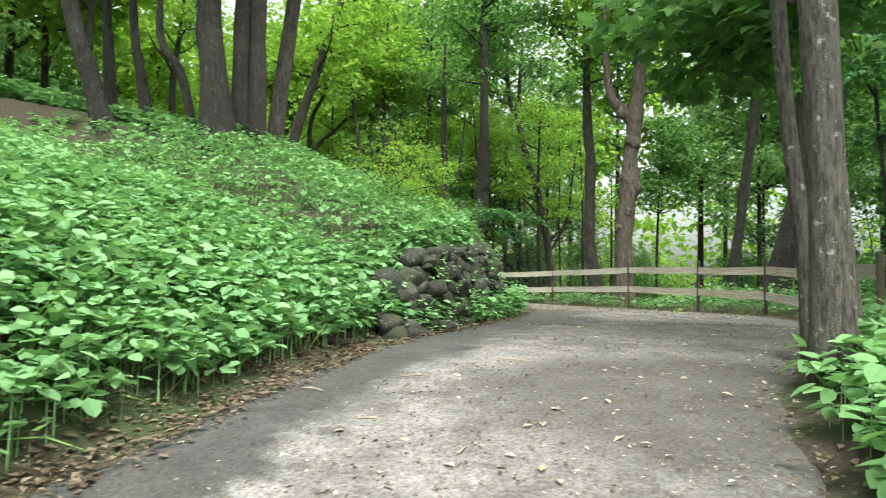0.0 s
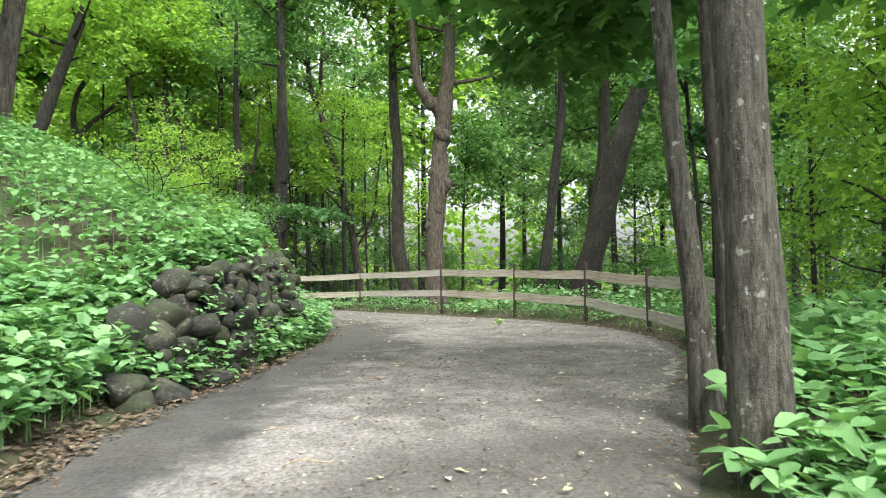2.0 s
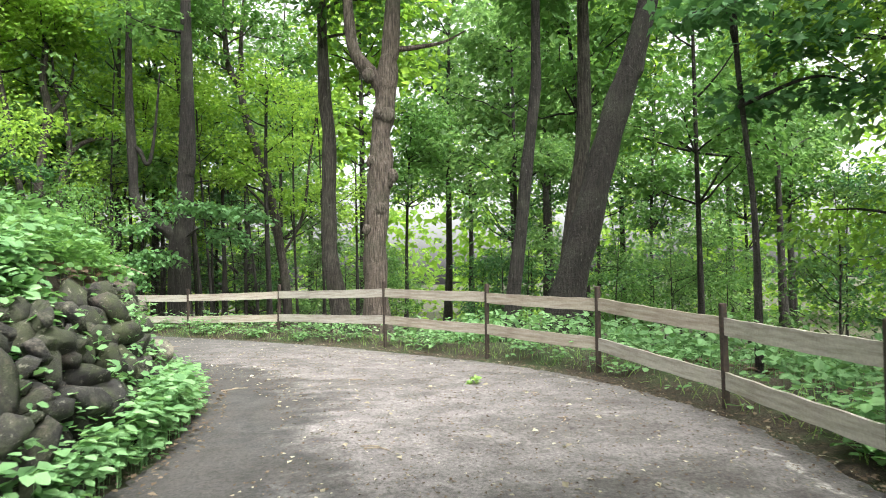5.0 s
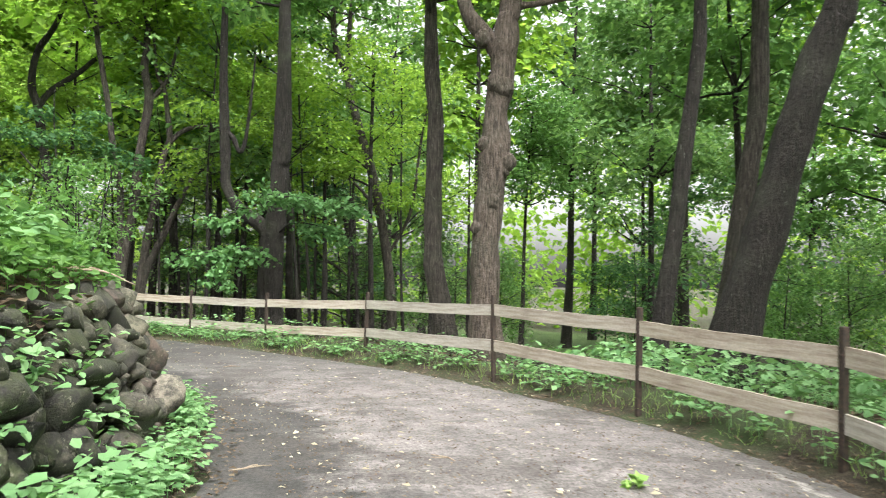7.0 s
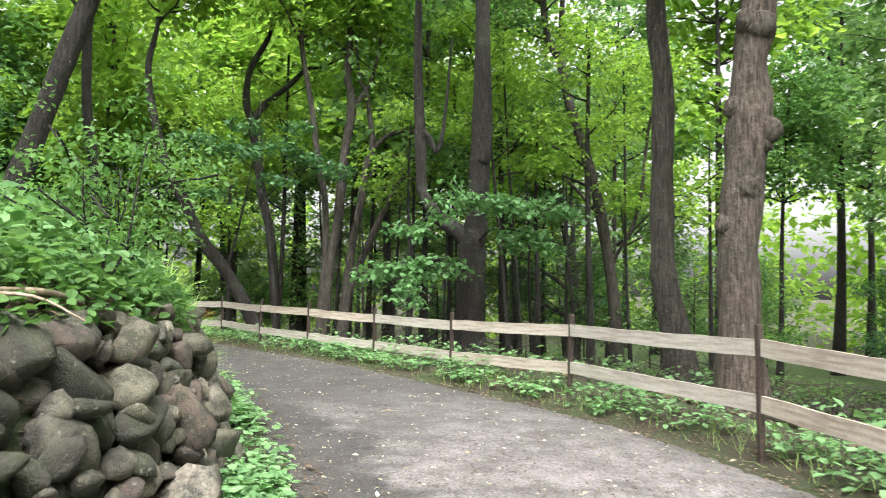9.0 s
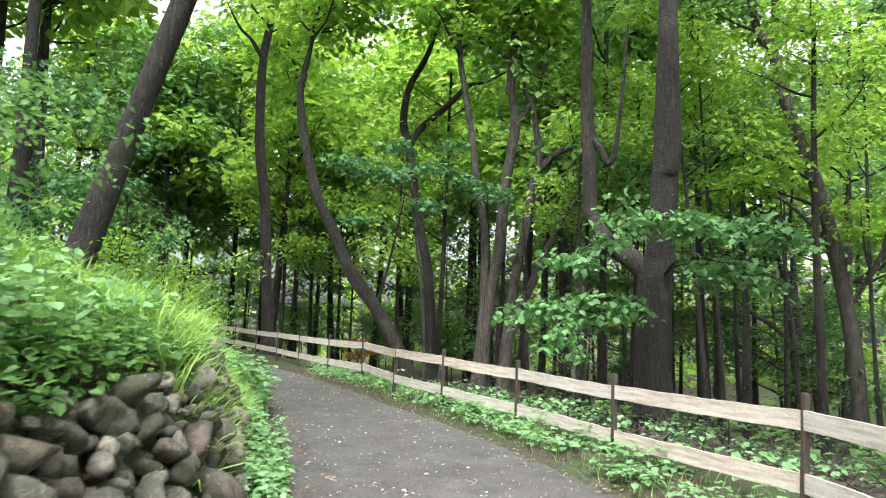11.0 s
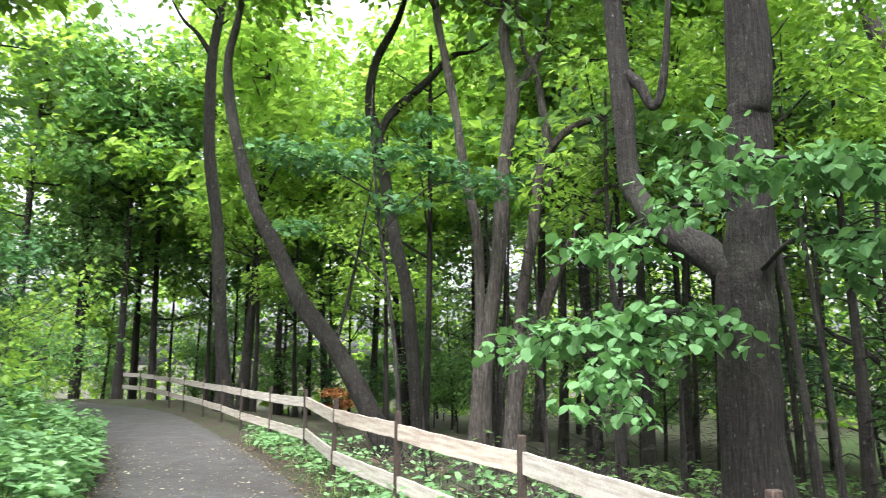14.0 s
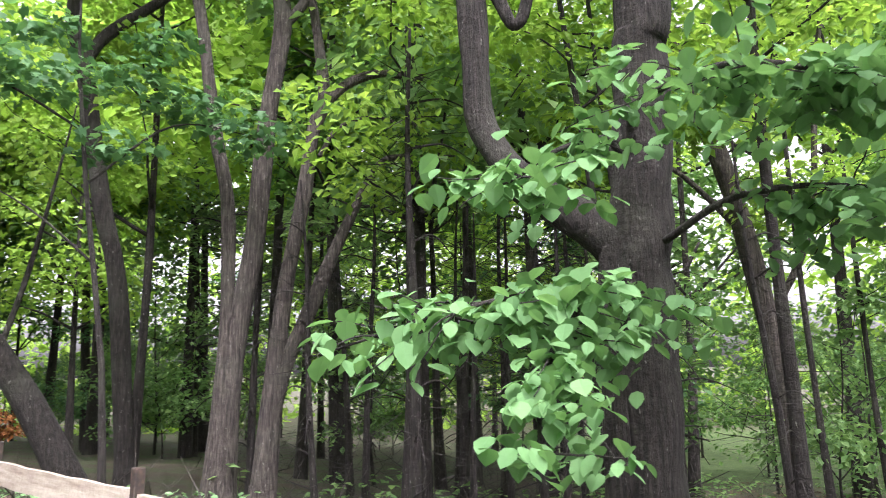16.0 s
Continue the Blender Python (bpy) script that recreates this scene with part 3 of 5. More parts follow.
# ---- trees ----
def limb_path(a, direction, length, r, droop=0.0, n=5):
    p, d = [np.array(a, float)], np.array(direction, float)
    d /= np.linalg.norm(d)
    for k in range(n):
        d = d + r.normal(0, 0.16, 3) + np.array([0, 0, 0.06 - droop])
        d /= np.linalg.norm(d)
        p.append(p[-1] + d * length / n)
    return p


def tree(base, stems, bark, label, clumps=(), auto=0, leaf=0.13, crown_low=4.0, spread=2.6, height=11.0, mat=None, shape="far", density=260, limbs=(), seed=1, sides=12, category="tree", name="tree", z=None, sink=0.3, k=1.0):
    """A tree at base. stems: lists of (dx, dy, height, radius). limbs: the same, dark boughs that show. clumps: (dx, dy, height, radius, leaves).
    auto: further boughs with leaf clumps above crown_low."""
    r = np.random.default_rng(seed)
    zb = ground_z(*base) if z is None else z
    root = tagged(new(name), label, category)
    root.location = (base[0], base[1], zb)
    stems, limbs = [[[[v * k for v in p] for p in st] for st in some] for some in (stems, limbs)]
    tops = []
    for n, st in enumerate(stems):
        pts = [(s[0], s[1], s[2]) for s in st]
        rad = [s[3] for s in st]
        if n == 0 or pts[0][2] <= 0.05:
            pts = [(pts[0][0], pts[0][1], pts[0][2] - sink)] + [(pts[0][0], pts[0][1], pts[0][2] + 0.02), *pts[1:]]
            rad = [rad[0] * 1.5, rad[0] * 1.28, *rad[1:]]
        p, q = bend(pts, rad, 8 if sides > 8 else 2)
        put("trunk", mesh_of("trunk", *tube(p, q, sides, 0.05, seed + n), bark, flat=False), root)
        tops.append((p, q))
    for n, lb in enumerate(limbs):
        p, q = bend([s[:3] for s in lb], [s[3] for s in lb], 6)
        put("limb", mesh_of("limb", *tube(p, q, 10, 0.05, seed + n), bark, flat=False), root)
    sets, woods = [], []
    for c in clumps:
        sets.append(spray(c[:3], c[3], int(c[4]), r, leaf, 0.4, shape))
    tall = [t for t in tops if t[0][:, 2].max() > crown_low]
    for n in range(auto):
        p, q = tall[n % len(tall)]
        hi = p[:, 2].max()
        u = r.uniform(crown_low, max(hi, crown_low + 0.1))
        i = int(np.abs(p[:, 2] - min(u, hi)).argmin())
        a = r.uniform(0, 2 * np.pi)
        ln = spread * r.uniform(0.5, 1.15) * (1.0 if u < hi * 0.8 else 0.7)
        lp = limb_path(p[i], (math.cos(a), math.sin(a), r.uniform(0.1, 0.7)), ln, r)
        woods.append(tube(*bend(lp, np.linspace(min(0.05, q[i] * 0.6), 0.008, len(lp)), 1), 4, 0.03, n))
        for c in (lp[-1], lp[-2], lp[-3]):
            sets.append(spray(c + r.normal(0, 0.2, 3), spread * r.uniform(0.28, 0.5), int(density * r.uniform(0.6, 1.2) / 3), r, leaf, 0.42, shape))
    if woods:
        tagged(put("branchwork", mesh_of("branchwork", *joined(*woods), bark, flat=False), root), kind="stuff")
    if sets:
        tagged(put("crown", mesh_of("crown", *joined(*sets), mat or LEAF), root), kind="stuff")
    return root


def lean_stem(h, r0, r1, right=(1, 0), shift=0.0, wave=0.05, n=6, seed=0, x=0.0, y=0.0):
    """A stem that leans by shift metres over its height towards right."""
    g = np.random.default_rng(seed)
    out = []
    for k in range(n):
        t = k / (n - 1)
        wob = wave * math.sin(t * 5 + seed) * (k > 0)
        out.append((x + right[0] * (shift * t + wob), y + right[1] * (shift * t + wob), h * t, r0 + (r1 - r0) * t ** 0.8))
    return out


R13 = (0.82, 0.57)


def across(right, rows):
    """Stem rows from (metres along right, height, radius)."""
    return [(right[0] * a, right[1] * a, z, r) for a, z, r in rows]


def burl(root, at, size, bark, seed):
    """A knobbly swelling grown on a trunk."""
    bm = bmesh.new()
    bmesh.ops.create_icosphere(bm, subdivisions=3, radius=1.0)
    for v in bm.verts:
        n = v.co.normalized()
        v.co = n * (1 + 0.22 * noise.noise(n * 2.2 + Vector((seed, 0, 0))) + 0.10 * noise.noise(n * 6 + Vector((0, seed, 0)))) * size
    part("burl", bm, bark, root, "rough rounded burl", Matrix.Translation(at) @ Matrix.Diagonal((1, 1, 1.2, 1)), flat=False)


# burled trunk behind the fence
R7 = (0.980, -0.200)
burled = tree((5.25, 22.9), [across(R7, [(0.05, 0, 0.30), (0.0, 0.86, 0.285), (-0.01, 1.7, 0.27), (0.0, 2.33, 0.262), (0.07, 3.18, 0.268), (0.13, 3.71, 0.285), (0.16, 4.08, 0.275), (0.16, 4.67, 0.225), (0.24, 5.16, 0.245), (0.28, 5.59, 0.23), (0.31, 5.91, 0.26), (0.35, 6.4, 0.215), (0.42, 6.83, 0.2), (0.5, 9.0, 0.15), (0.4, 13.5, 0.06)])],
     BARK_WARM, "tall tree with a lumpy burled grey-brown trunk behind the fence", auto=28, crown_low=8.2, spread=3.4, seed=3, sides=18, density=260, leaf=0.23, mat=LEAF_YELLOW,
     limbs=[across(R7, [(0.2, 5.75, 0.16), (-0.02, 6.12, 0.17), (-0.2, 6.3, 0.17), (-0.4, 6.6, 0.145), (-0.51, 7.06, 0.13), (-0.6, 8.4, 0.1), (-0.7, 10.5, 0.05)]), across(R7, [(0.45, 6.7, 0.1), (0.7, 6.73, 0.07), (1.01, 6.77, 0.055), (1.64, 6.9, 0.035), (2.2, 7.2, 0.015)])])
for k, (a, z, r) in enumerate([(0.40, 3.72, 0.15), (0.33, 3.55, 0.1), (0.30, 5.12, 0.19), (0.16, 5.2, 0.17), (-0.04, 4.05, 0.13), (-0.1, 6.05, 0.15), (0.1, 3.0, 0.17), (-0.16, 2.5, 0.12)]):
    burl(burled, (R7[0] * a - 0.03, R7[1] * a - 0.12, z), r, BARK_WARM, k * 2.3)
# straight greyish trunk beside it
tree((4.65, 25.6), [across((0.991, -0.131), [(0.33, -0.2, 0.30), (0.21, 0.64, 0.26), (0.01, 1.68, 0.235), (-0.04, 2.12, 0.21), (-0.06, 2.93, 0.198), (-0.04, 4.1, 0.19), (-0.04, 5.29, 0.18), (-0.14, 6.41, 0.165), (-0.2, 9, 0.12), (-0.2, 13, 0.05)])],
     BARK, "straight grey-barked forest tree beyond the fence", auto=14, crown_low=7.5, spread=3.0, seed=4, density=260, leaf=0.23)
# slender tree that forks
RS = (0.999, -0.034)
tree((3.86, 36.33), [across(RS, [(0.56, 0, 0.163), (0.51, 0.73, 0.155), (0.38, 2.36, 0.148), (0.11, 4.02, 0.144), (-0.09, 5.0, 0.141), (-0.43, 6.15, 0.130), (-0.78, 7.31, 0.122), (-0.99, 8.34, 0.115), (-1.27, 8.81, 0.100), (-1.42, 9.86, 0.081), (-1.5, 13, 0.030)])], BARK, "slender forked tree with grey-brown bark beyond the fence", auto=14, crown_low=11.0, seed=5, density=260, leaf=0.23, k=1.25,
     limbs=[across(RS, [(-0.99, 8.3, 0.1), (-0.93, 8.8, 0.085), (-0.93, 9.8, 0.07), (-0.8, 12, 0.03)]), across(RS, [(0.1, 4.1, 0.05), (-0.7, 5.0, 0.04), (-1.5, 5.5, 0.02)]), across(RS, [(0.3, 2.8, 0.05), (1.0, 4.2, 0.05), (1.3, 6.5, 0.04), (1.8, 9, 0.02)])])
# large oak with a heavy side bough and low leafy sprays
o13 = lambda a, z, r, d=0.0: (R13[0] * a - R13[1] * d, R13[1] * a + R13[0] * d, z, r)
RO = (0.983, -0.183)
oak = tree((0.60, 29.84), [across(RO, [(0.16, 0, 0.30), (0.16, 0.87, 0.27), (0.16, 1.6, 0.262), (0.16, 2.36, 0.262), (0.15, 2.81, 0.275), (0.18, 3.26, 0.275), (0.21, 3.67, 0.27), (0.25, 4.19, 0.26), (0.26, 4.79, 0.245), (0.31, 5.28, 0.25), (0.3, 8, 0.19), (0.2, 14, 0.08)]),
                           [o13(-0.18, 0, 0.13), o13(-0.17, 1.2, 0.115), o13(-0.13, 2.4, 0.13), o13(-0.1, 3.0, 0.12)]],
           BARK_DARK, "large dark-barked tree with a heavy crooked bough and low leafy sprays", auto=18, crown_low=9.0, spread=3.4, seed=6, sides=18, density=280, leaf=0.23,
           limbs=[across(RO, [(0.1, 2.85, 0.21), (-0.1, 3.04, 0.2), (-0.33, 3.25, 0.195), (-0.57, 3.42, 0.19), (-0.82, 3.6, 0.17), (-1.05, 3.9, 0.148), (-1.23, 4.27, 0.138), (-1.26, 4.82, 0.138), (-1.29, 5.4, 0.142), (-1.4, 7.5, 0.12), (-1.4, 11, 0.05)]),
                  across(RO, [(-1.25, 5.75, 0.08), (-1.05, 5.55, 0.07), (-0.88, 5.2, 0.06), (-0.74, 5.45, 0.055), (-0.62, 6.4, 0.04), (-0.5, 8, 0.02)])])


def leafy_bough(root, name, line, span, count, size, seed, mat, label, twigs=14):
    """A bare bough along a line of world places, with side twigs and broad leaves hanging from them within span metres."""
    g = np.random.default_rng(seed)
    o = np.array(root.location)
    p, q = bend([np.array(a) - o for a in line], np.linspace(0.035, 0.008, len(line)), 6)
    put("bough", mesh_of("bough", *tube(p, q, 6, 0.04, seed), BARK_DARK, flat=False), root, "thin bare bough")
    woods, tips = [], []
    n0 = len(p) // 3
    for k in range(twigs):
        i = int(g.integers(n0, len(p)))
        a = g.uniform(0, 2 * np.pi)
        lp = limb_path(p[i], (math.cos(a), math.sin(a), g.uniform(-0.25, 0.12)), g.uniform(0.35, 1.0) * span, g, 0.12)
        woods.append(tube(*bend(lp, np.linspace(0.008, 0.002, len(lp)), 2), 4, 0.0, k))
        tips += [np.array(c) for c in lp[1:]]
    tips = np.array(tips)
    at = tips[g.integers(0, len(tips), count)] + g.normal(0, 0.10 * span + 0.02, (count, 3)) * (1, 1, 0.6)
    yaw = g.uniform(0, 6.28, count)
    v = leaves("round", at, g.uniform(0.6, 1.2, count) * size, yaw, g.normal(-0.7, 0.3, count), g.normal(0, 0.25, count))
    tagged(put("twig_mass", mesh_of("twig_mass", *joined(*woods), BARK_DARK, flat=False), root), kind="stuff")
    tagged(put("spray", mesh_of("spray", *v, mat), root, label), kind="stuff")


leafy_bough(oak, "low_bough", [(0.55, 29.6, 2.75), (0.4, 28.9, 3.0), (0.0, 28.0, 2.95), (-0.6, 27.7, 2.85), (-1.5, 27.8, 2.6)], 0.8, 620, 0.135, 91, LEAF_PALE, "pale green heart-shaped leaves", 34)
leafy_bough(oak, "drooping_bough", [(0.2, 28.4, 3.0), (-0.1, 27.8, 2.75), (-0.3, 27.4, 2.4), (-0.35, 27.15, 2.05)], 0.55, 320, 0.11, 95, LEAF_PALE, "pale green heart-shaped leaves", 12)
leafy_bough(oak, "high_bough", [(0.7, 29.6, 4.6), (0.6, 28.6, 4.4), (1.0, 27.8, 4.3), (1.9, 28.0, 4.2), (3.0, 28.4, 4.0)], 1.0, 950, 0.13, 92, LEAF_PALE, "pale green heart-shaped leaves", 34)
leafy_bough(oak, "right_bough", [(0.9, 29.6, 3.5), (1.3, 28.8, 3.7), (2.0, 28.3, 3.6), (2.9, 28.3, 3.3)], 0.8, 420, 0.13, 96, LEAF_PALE, "pale green heart-shaped leaves", 18)
leafy_bough(oak, "left_bough", [(0.6, 29.5, 4.2), (0.3, 28.6, 4.1), (-0.1, 28.0, 3.85), (-0.4, 27.8, 3.6)], 0.65, 230, 0.13, 93, LEAF_PALE, "pale green heart-shaped leaves", 14)
# leaning trunks beyond the outer bend
tree((8.95, 20.5), [across((0.857, -0.516), [(-0.3, 0, 0.40), (-0.02, 1.35, 0.35), (0.25, 2.34, 0.325), (0.58, 3.5, 0.3), (0.79, 4.3, 0.285), (1.03, 5.08, 0.28), (1.31, 5.85, 0.255), (1.43, 6.19, 0.24), (2.0, 8.5, 0.18), (2.6, 13, 0.06)])], BARK_DARK, "thick leaning tree trunk beyond the fence", auto=14, crown_low=8, seed=7, density=260, leaf=0.23)
tree((7.95, 21.1), [across((0.902, -0.432), [(-0.2, 0, 0.17), (-0.04, 1.39, 0.155), (0.14, 2.71, 0.137), (0.31, 4.12, 0.13), (0.49, 5.53, 0.12), (0.54, 6.49, 0.11), (0.6, 12, 0.04)])], BARK_DARK, "thin dark tree trunk beyond the fence", auto=10, crown_low=7.5, seed=8, density=260, leaf=0.23)
tree((9.0, 22.8), [across((0.895, -0.446), [(0.7, 0, 0.22), (0.9, 1.84, 0.2), (1.21, 3.86, 0.185), (1.41, 5.24, 0.175), (1.47, 7.4, 0.155), (1.5, 13, 0.05)])], BARK, "thin grey tree trunk beyond the fence", auto=10, crown_low=8, seed=9, density=260, leaf=0.23)
# pair of maples at the path's edge, their leaves hanging low over it
tree((3.24, 5.87), [[(0, 0, 0, 0.115), (-0.02, 0, 0.9, 0.112), (-0.06, 0, 2.0, 0.107), (-0.09, 0, 3.5, 0.1), (-0.12, 0, 9, 0.06)]], BARK_MAPLE, "grey-brown maple trunk at the path's edge", seed=10, sides=20, shape="maple", leaf=0.17, k=1.15,
     clumps=[(0.2, 1.6, 3.1, 0.7, 240), (-0.25, 1.9, 3.3, 0.7, 220), (0.1, 2.6, 2.95, 0.7, 240), (-0.5, 2.8, 3.6, 0.8, 240), (0.9, 1.5, 3.4, 0.8, 220), (0.5, 3.2, 3.7, 0.9, 240), (0.3, 0.3, 5.2, 1.4, 420), (-0.7, 0.9, 5.2, 1.2, 300), (1.2, -0.3, 4.6, 1.2, 320), (2.2, 1.8, 3.6, 1.0, 260)])
tree((3.47, 6.77), [[(0.05, 0, 0, 0.075), (-0.02, 0.02, 0.9, 0.062), (-0.12, 0.02, 1.8, 0.056), (-0.2, 0, 3.0, 0.05), (-0.22, 0, 6, 0.025)]], BARK_MAPLE, "slim young maple trunk at the path's edge", seed=11, shape="maple", leaf=0.16, k=1.15,
     clumps=[(0.3, 1.2, 3.6, 0.8, 240), (0.9, 2.2, 3.3, 0.8, 220), (0.0, 2.2, 3.9, 0.7, 200)], limbs=[[(-0.1, 0.02, 2.6, 0.02), (0.5, 0.6, 2.9, 0.015), (1.2, 1.6, 2.8, 0.006)]])
tree((3.78, 6.78), [[(0, 0, 0, 0.115), (-0.05, 0, 1.0, 0.1), (-0.1, 0.02, 2.2, 0.093), (-0.16, 0, 4.0, 0.08), (-0.1, 0, 9, 0.04)]], BARK_MAPLE, "grey maple trunk behind the slim young maple", seed=19, sides=18, shape="maple", leaf=0.17,
     clumps=[(0.6, 0.8, 4.2, 1.0, 200), (1.4, 0.2, 4.6, 1.0, 200)])
for k, (x, y, h) in enumerate([(7.6, 8.6, 7.5), (9.4, 11.2, 8.5), (7.0, 5.8, 7.0), (10.5, 14.0, 8.0), (8.8, 9.6, 5.0)]):
    tree((x, y), [lean_stem(h, 0.06, 0.015, (1, 0.2), 0.4 - 0.2 * k, 0.06, seed=k + 2)], BARK_DARK, "young leafy tree on the slope behind the fence", auto=26, crown_low=0.9, spread=2.0, density=210, leaf=0.125, mat=LEAF_YELLOW, shape="oval", seed=160 + k, sides=8)
tree((8.3, 14.3), [[(0, 0, 0, 0.045), (0.05, 0.05, 2.0, 0.04), (-0.1, 0.1, 4.5, 0.032), (-0.1, 0, 8, 0.015)]], BARK_DARK, "young maple with dark layered leaves beyond the fence", seed=66, sides=10, shape="maple", leaf=0.16, mat=LEAF_SHADE,
     limbs=[[(-0.1, 0.1, 4.2, 0.03), (-0.6, -0.3, 4.5, 0.022), (-1.2, -0.5, 4.3, 0.008)], [(-0.1, 0.1, 3.4, 0.03), (0.6, -0.4, 3.7, 0.02), (1.2, -0.6, 3.6, 0.008)]],
     clumps=[(-0.9, -0.4, 4.4, 0.7, 150), (-0.3, -0.3, 4.9, 0.8, 170), (0.5, -0.4, 4.2, 0.8, 170), (1.1, -0.5, 3.6, 0.7, 150), (0.2, 0.2, 3.5, 0.6, 110), (-0.4, 0.0, 5.8, 0.8, 160), (0.6, 0.1, 5.6, 0.9, 170), (1.3, -0.2, 4.8, 0.7, 140)])
# clump of stems
RC = (0.921, 0.389)
tree((-4.22, 33.87), [across(RC, [(-0.25, 0, 0.2), (-0.19, 0.99, 0.174), (-0.1, 2.5, 0.162), (0.12, 3.84, 0.155), (0.28, 5.91, 0.142), (0.49, 7.59, 0.14), (0.32, 8.59, 0.125), (0.37, 9.6, 0.11), (0.5, 14, 0.04)]),
                      across(RC, [(-0.4, 0, 0.13), (-0.3, 1.5, 0.11), (-0.23, 2.94, 0.1), (-0.27, 4.52, 0.105), (-0.49, 5.69, 0.1), (-0.72, 7.26, 0.092), (-0.95, 8.51, 0.085), (-1.13, 9.66, 0.076), (-1.4, 13, 0.03)]),
                      across(RC, [(0.3, 0, 0.18), (0.35, 0.78, 0.155), (0.61, 3.27, 0.125), (0.86, 4.74, 0.117), (0.99, 5.78, 0.11), (1.16, 6.37, 0.105), (1.08, 7.21, 0.084), (0.93, 8.07, 0.074), (0.7, 8.58, 0.056), (0.5, 10.5, 0.02)]),
                      across(RC, [(0.35, 0.0, 0.15), (0.45, 1.2, 0.135), (0.59, 2.06, 0.13), (0.93, 2.83, 0.12), (1.28, 3.71, 0.105), (1.58, 4.39, 0.082), (2.05, 5.3, 0.064), (2.5, 5.52, 0.045), (3.4, 5.6, 0.015)])],
     BARK, "clump of grey-brown stems rising from one base", auto=26, crown_low=9.2, seed=12, density=260, leaf=0.23, mat=LEAF_YELLOW,
     limbs=[across(RC, [(1.12, 6.2, 0.09), (1.53, 6.66, 0.08), (2.1, 6.92, 0.07), (2.78, 6.93, 0.06), (3.58, 7.21, 0.04), (4.2, 7.8, 0.012)]), across(RC, [(0.47, 7.5, 0.09), (0.8, 7.95, 0.08), (1.15, 8.7, 0.06), (1.4, 10.2, 0.03)]), across(RC, [(1.1, 5.4, 0.04), (1.4, 5.9, 0.035), (2.0, 6.15, 0.026), (2.7, 6.0, 0.012)])])
# strongly leaning tree
RL = (0.852, 0.524)
tree((-6.27, 33.37), [across(RL, [(0.04, 0, 0.24), (-0.59, 1.33, 0.218), (-1.24, 2.44, 0.206), (-2.01, 3.44, 0.195), (-2.55, 4.59, 0.172), (-3.1, 5.62, 0.15), (-3.46, 6.81, 0.138), (-3.74, 8.03, 0.126), (-3.83, 9.13, 0.104), (-3.62, 10.28, 0.08), (-3.3, 13, 0.03)])], BARK_DARK, "strongly leaning dark tree beside the fence", auto=14, crown_low=9.0, spread=3.2, mat=LEAF_YELLOW, seed=13, density=260, leaf=0.24, k=0.905,
     limbs=[across(RL, [(-1.2, 2.4, 0.05), (-0.9, 3.6, 0.04), (-0.6, 5.2, 0.025), (-0.4, 6.4, 0.01)])])
RU = (0.871, 0.491)
tree((-6.52, 34.95), [across(RU, [(0.06, 0, 0.18), (0.02, 0.79, 0.155), (-0.2, 3.41, 0.15), (-0.5, 4.7, 0.147), (-0.7, 5.89, 0.14), (-0.94, 7.24, 0.135), (-1.13, 7.93, 0.118), (-1.01, 9.06, 0.104), (-0.42, 10.36, 0.08), (0.2, 13, 0.03)])], BARK_DARK, "forked tree with two dark crooked boughs", auto=12, crown_low=10.5, spread=3.2, mat=LEAF_YELLOW, seed=14, density=260, leaf=0.23,
     limbs=[across(RU, [(-0.94, 7.2, 0.11), (-0.7, 7.65, 0.105), (-0.4, 8.01, 0.104), (0.27, 8.65, 0.09), (0.81, 9.23, 0.066), (1.35, 9.38, 0.04), (2.2, 9.9, 0.015)])])
RV = (0.712, 0.702)
tree((-15.17, 37.74), [across(RV, [(0.2, 0, 0.27), (0.14, 1.1, 0.229), (-0.12, 4.01, 0.21), (-0.26, 5.83, 0.197), (-0.59, 8.05, 0.195), (-0.7, 10.16, 0.18), (-0.67, 11.74, 0.165), (-0.45, 13.59, 0.13), (-0.2, 17, 0.05)])], BARK_DARK, "upright dark trunk beside the far fence", auto=14, crown_low=12.0, spread=3.6, mat=LEAF_YELLOW, seed=15, density=260, leaf=0.24,
     limbs=[across(RV, [(-0.66, 11.5, 0.1), (-1.19, 12.26, 0.073), (-1.66, 12.69, 0.05), (-2.2, 13.6, 0.015)])])
# dark tree that forks low into bare boughs, far behind the oak
RF = (0.992, -0.127)
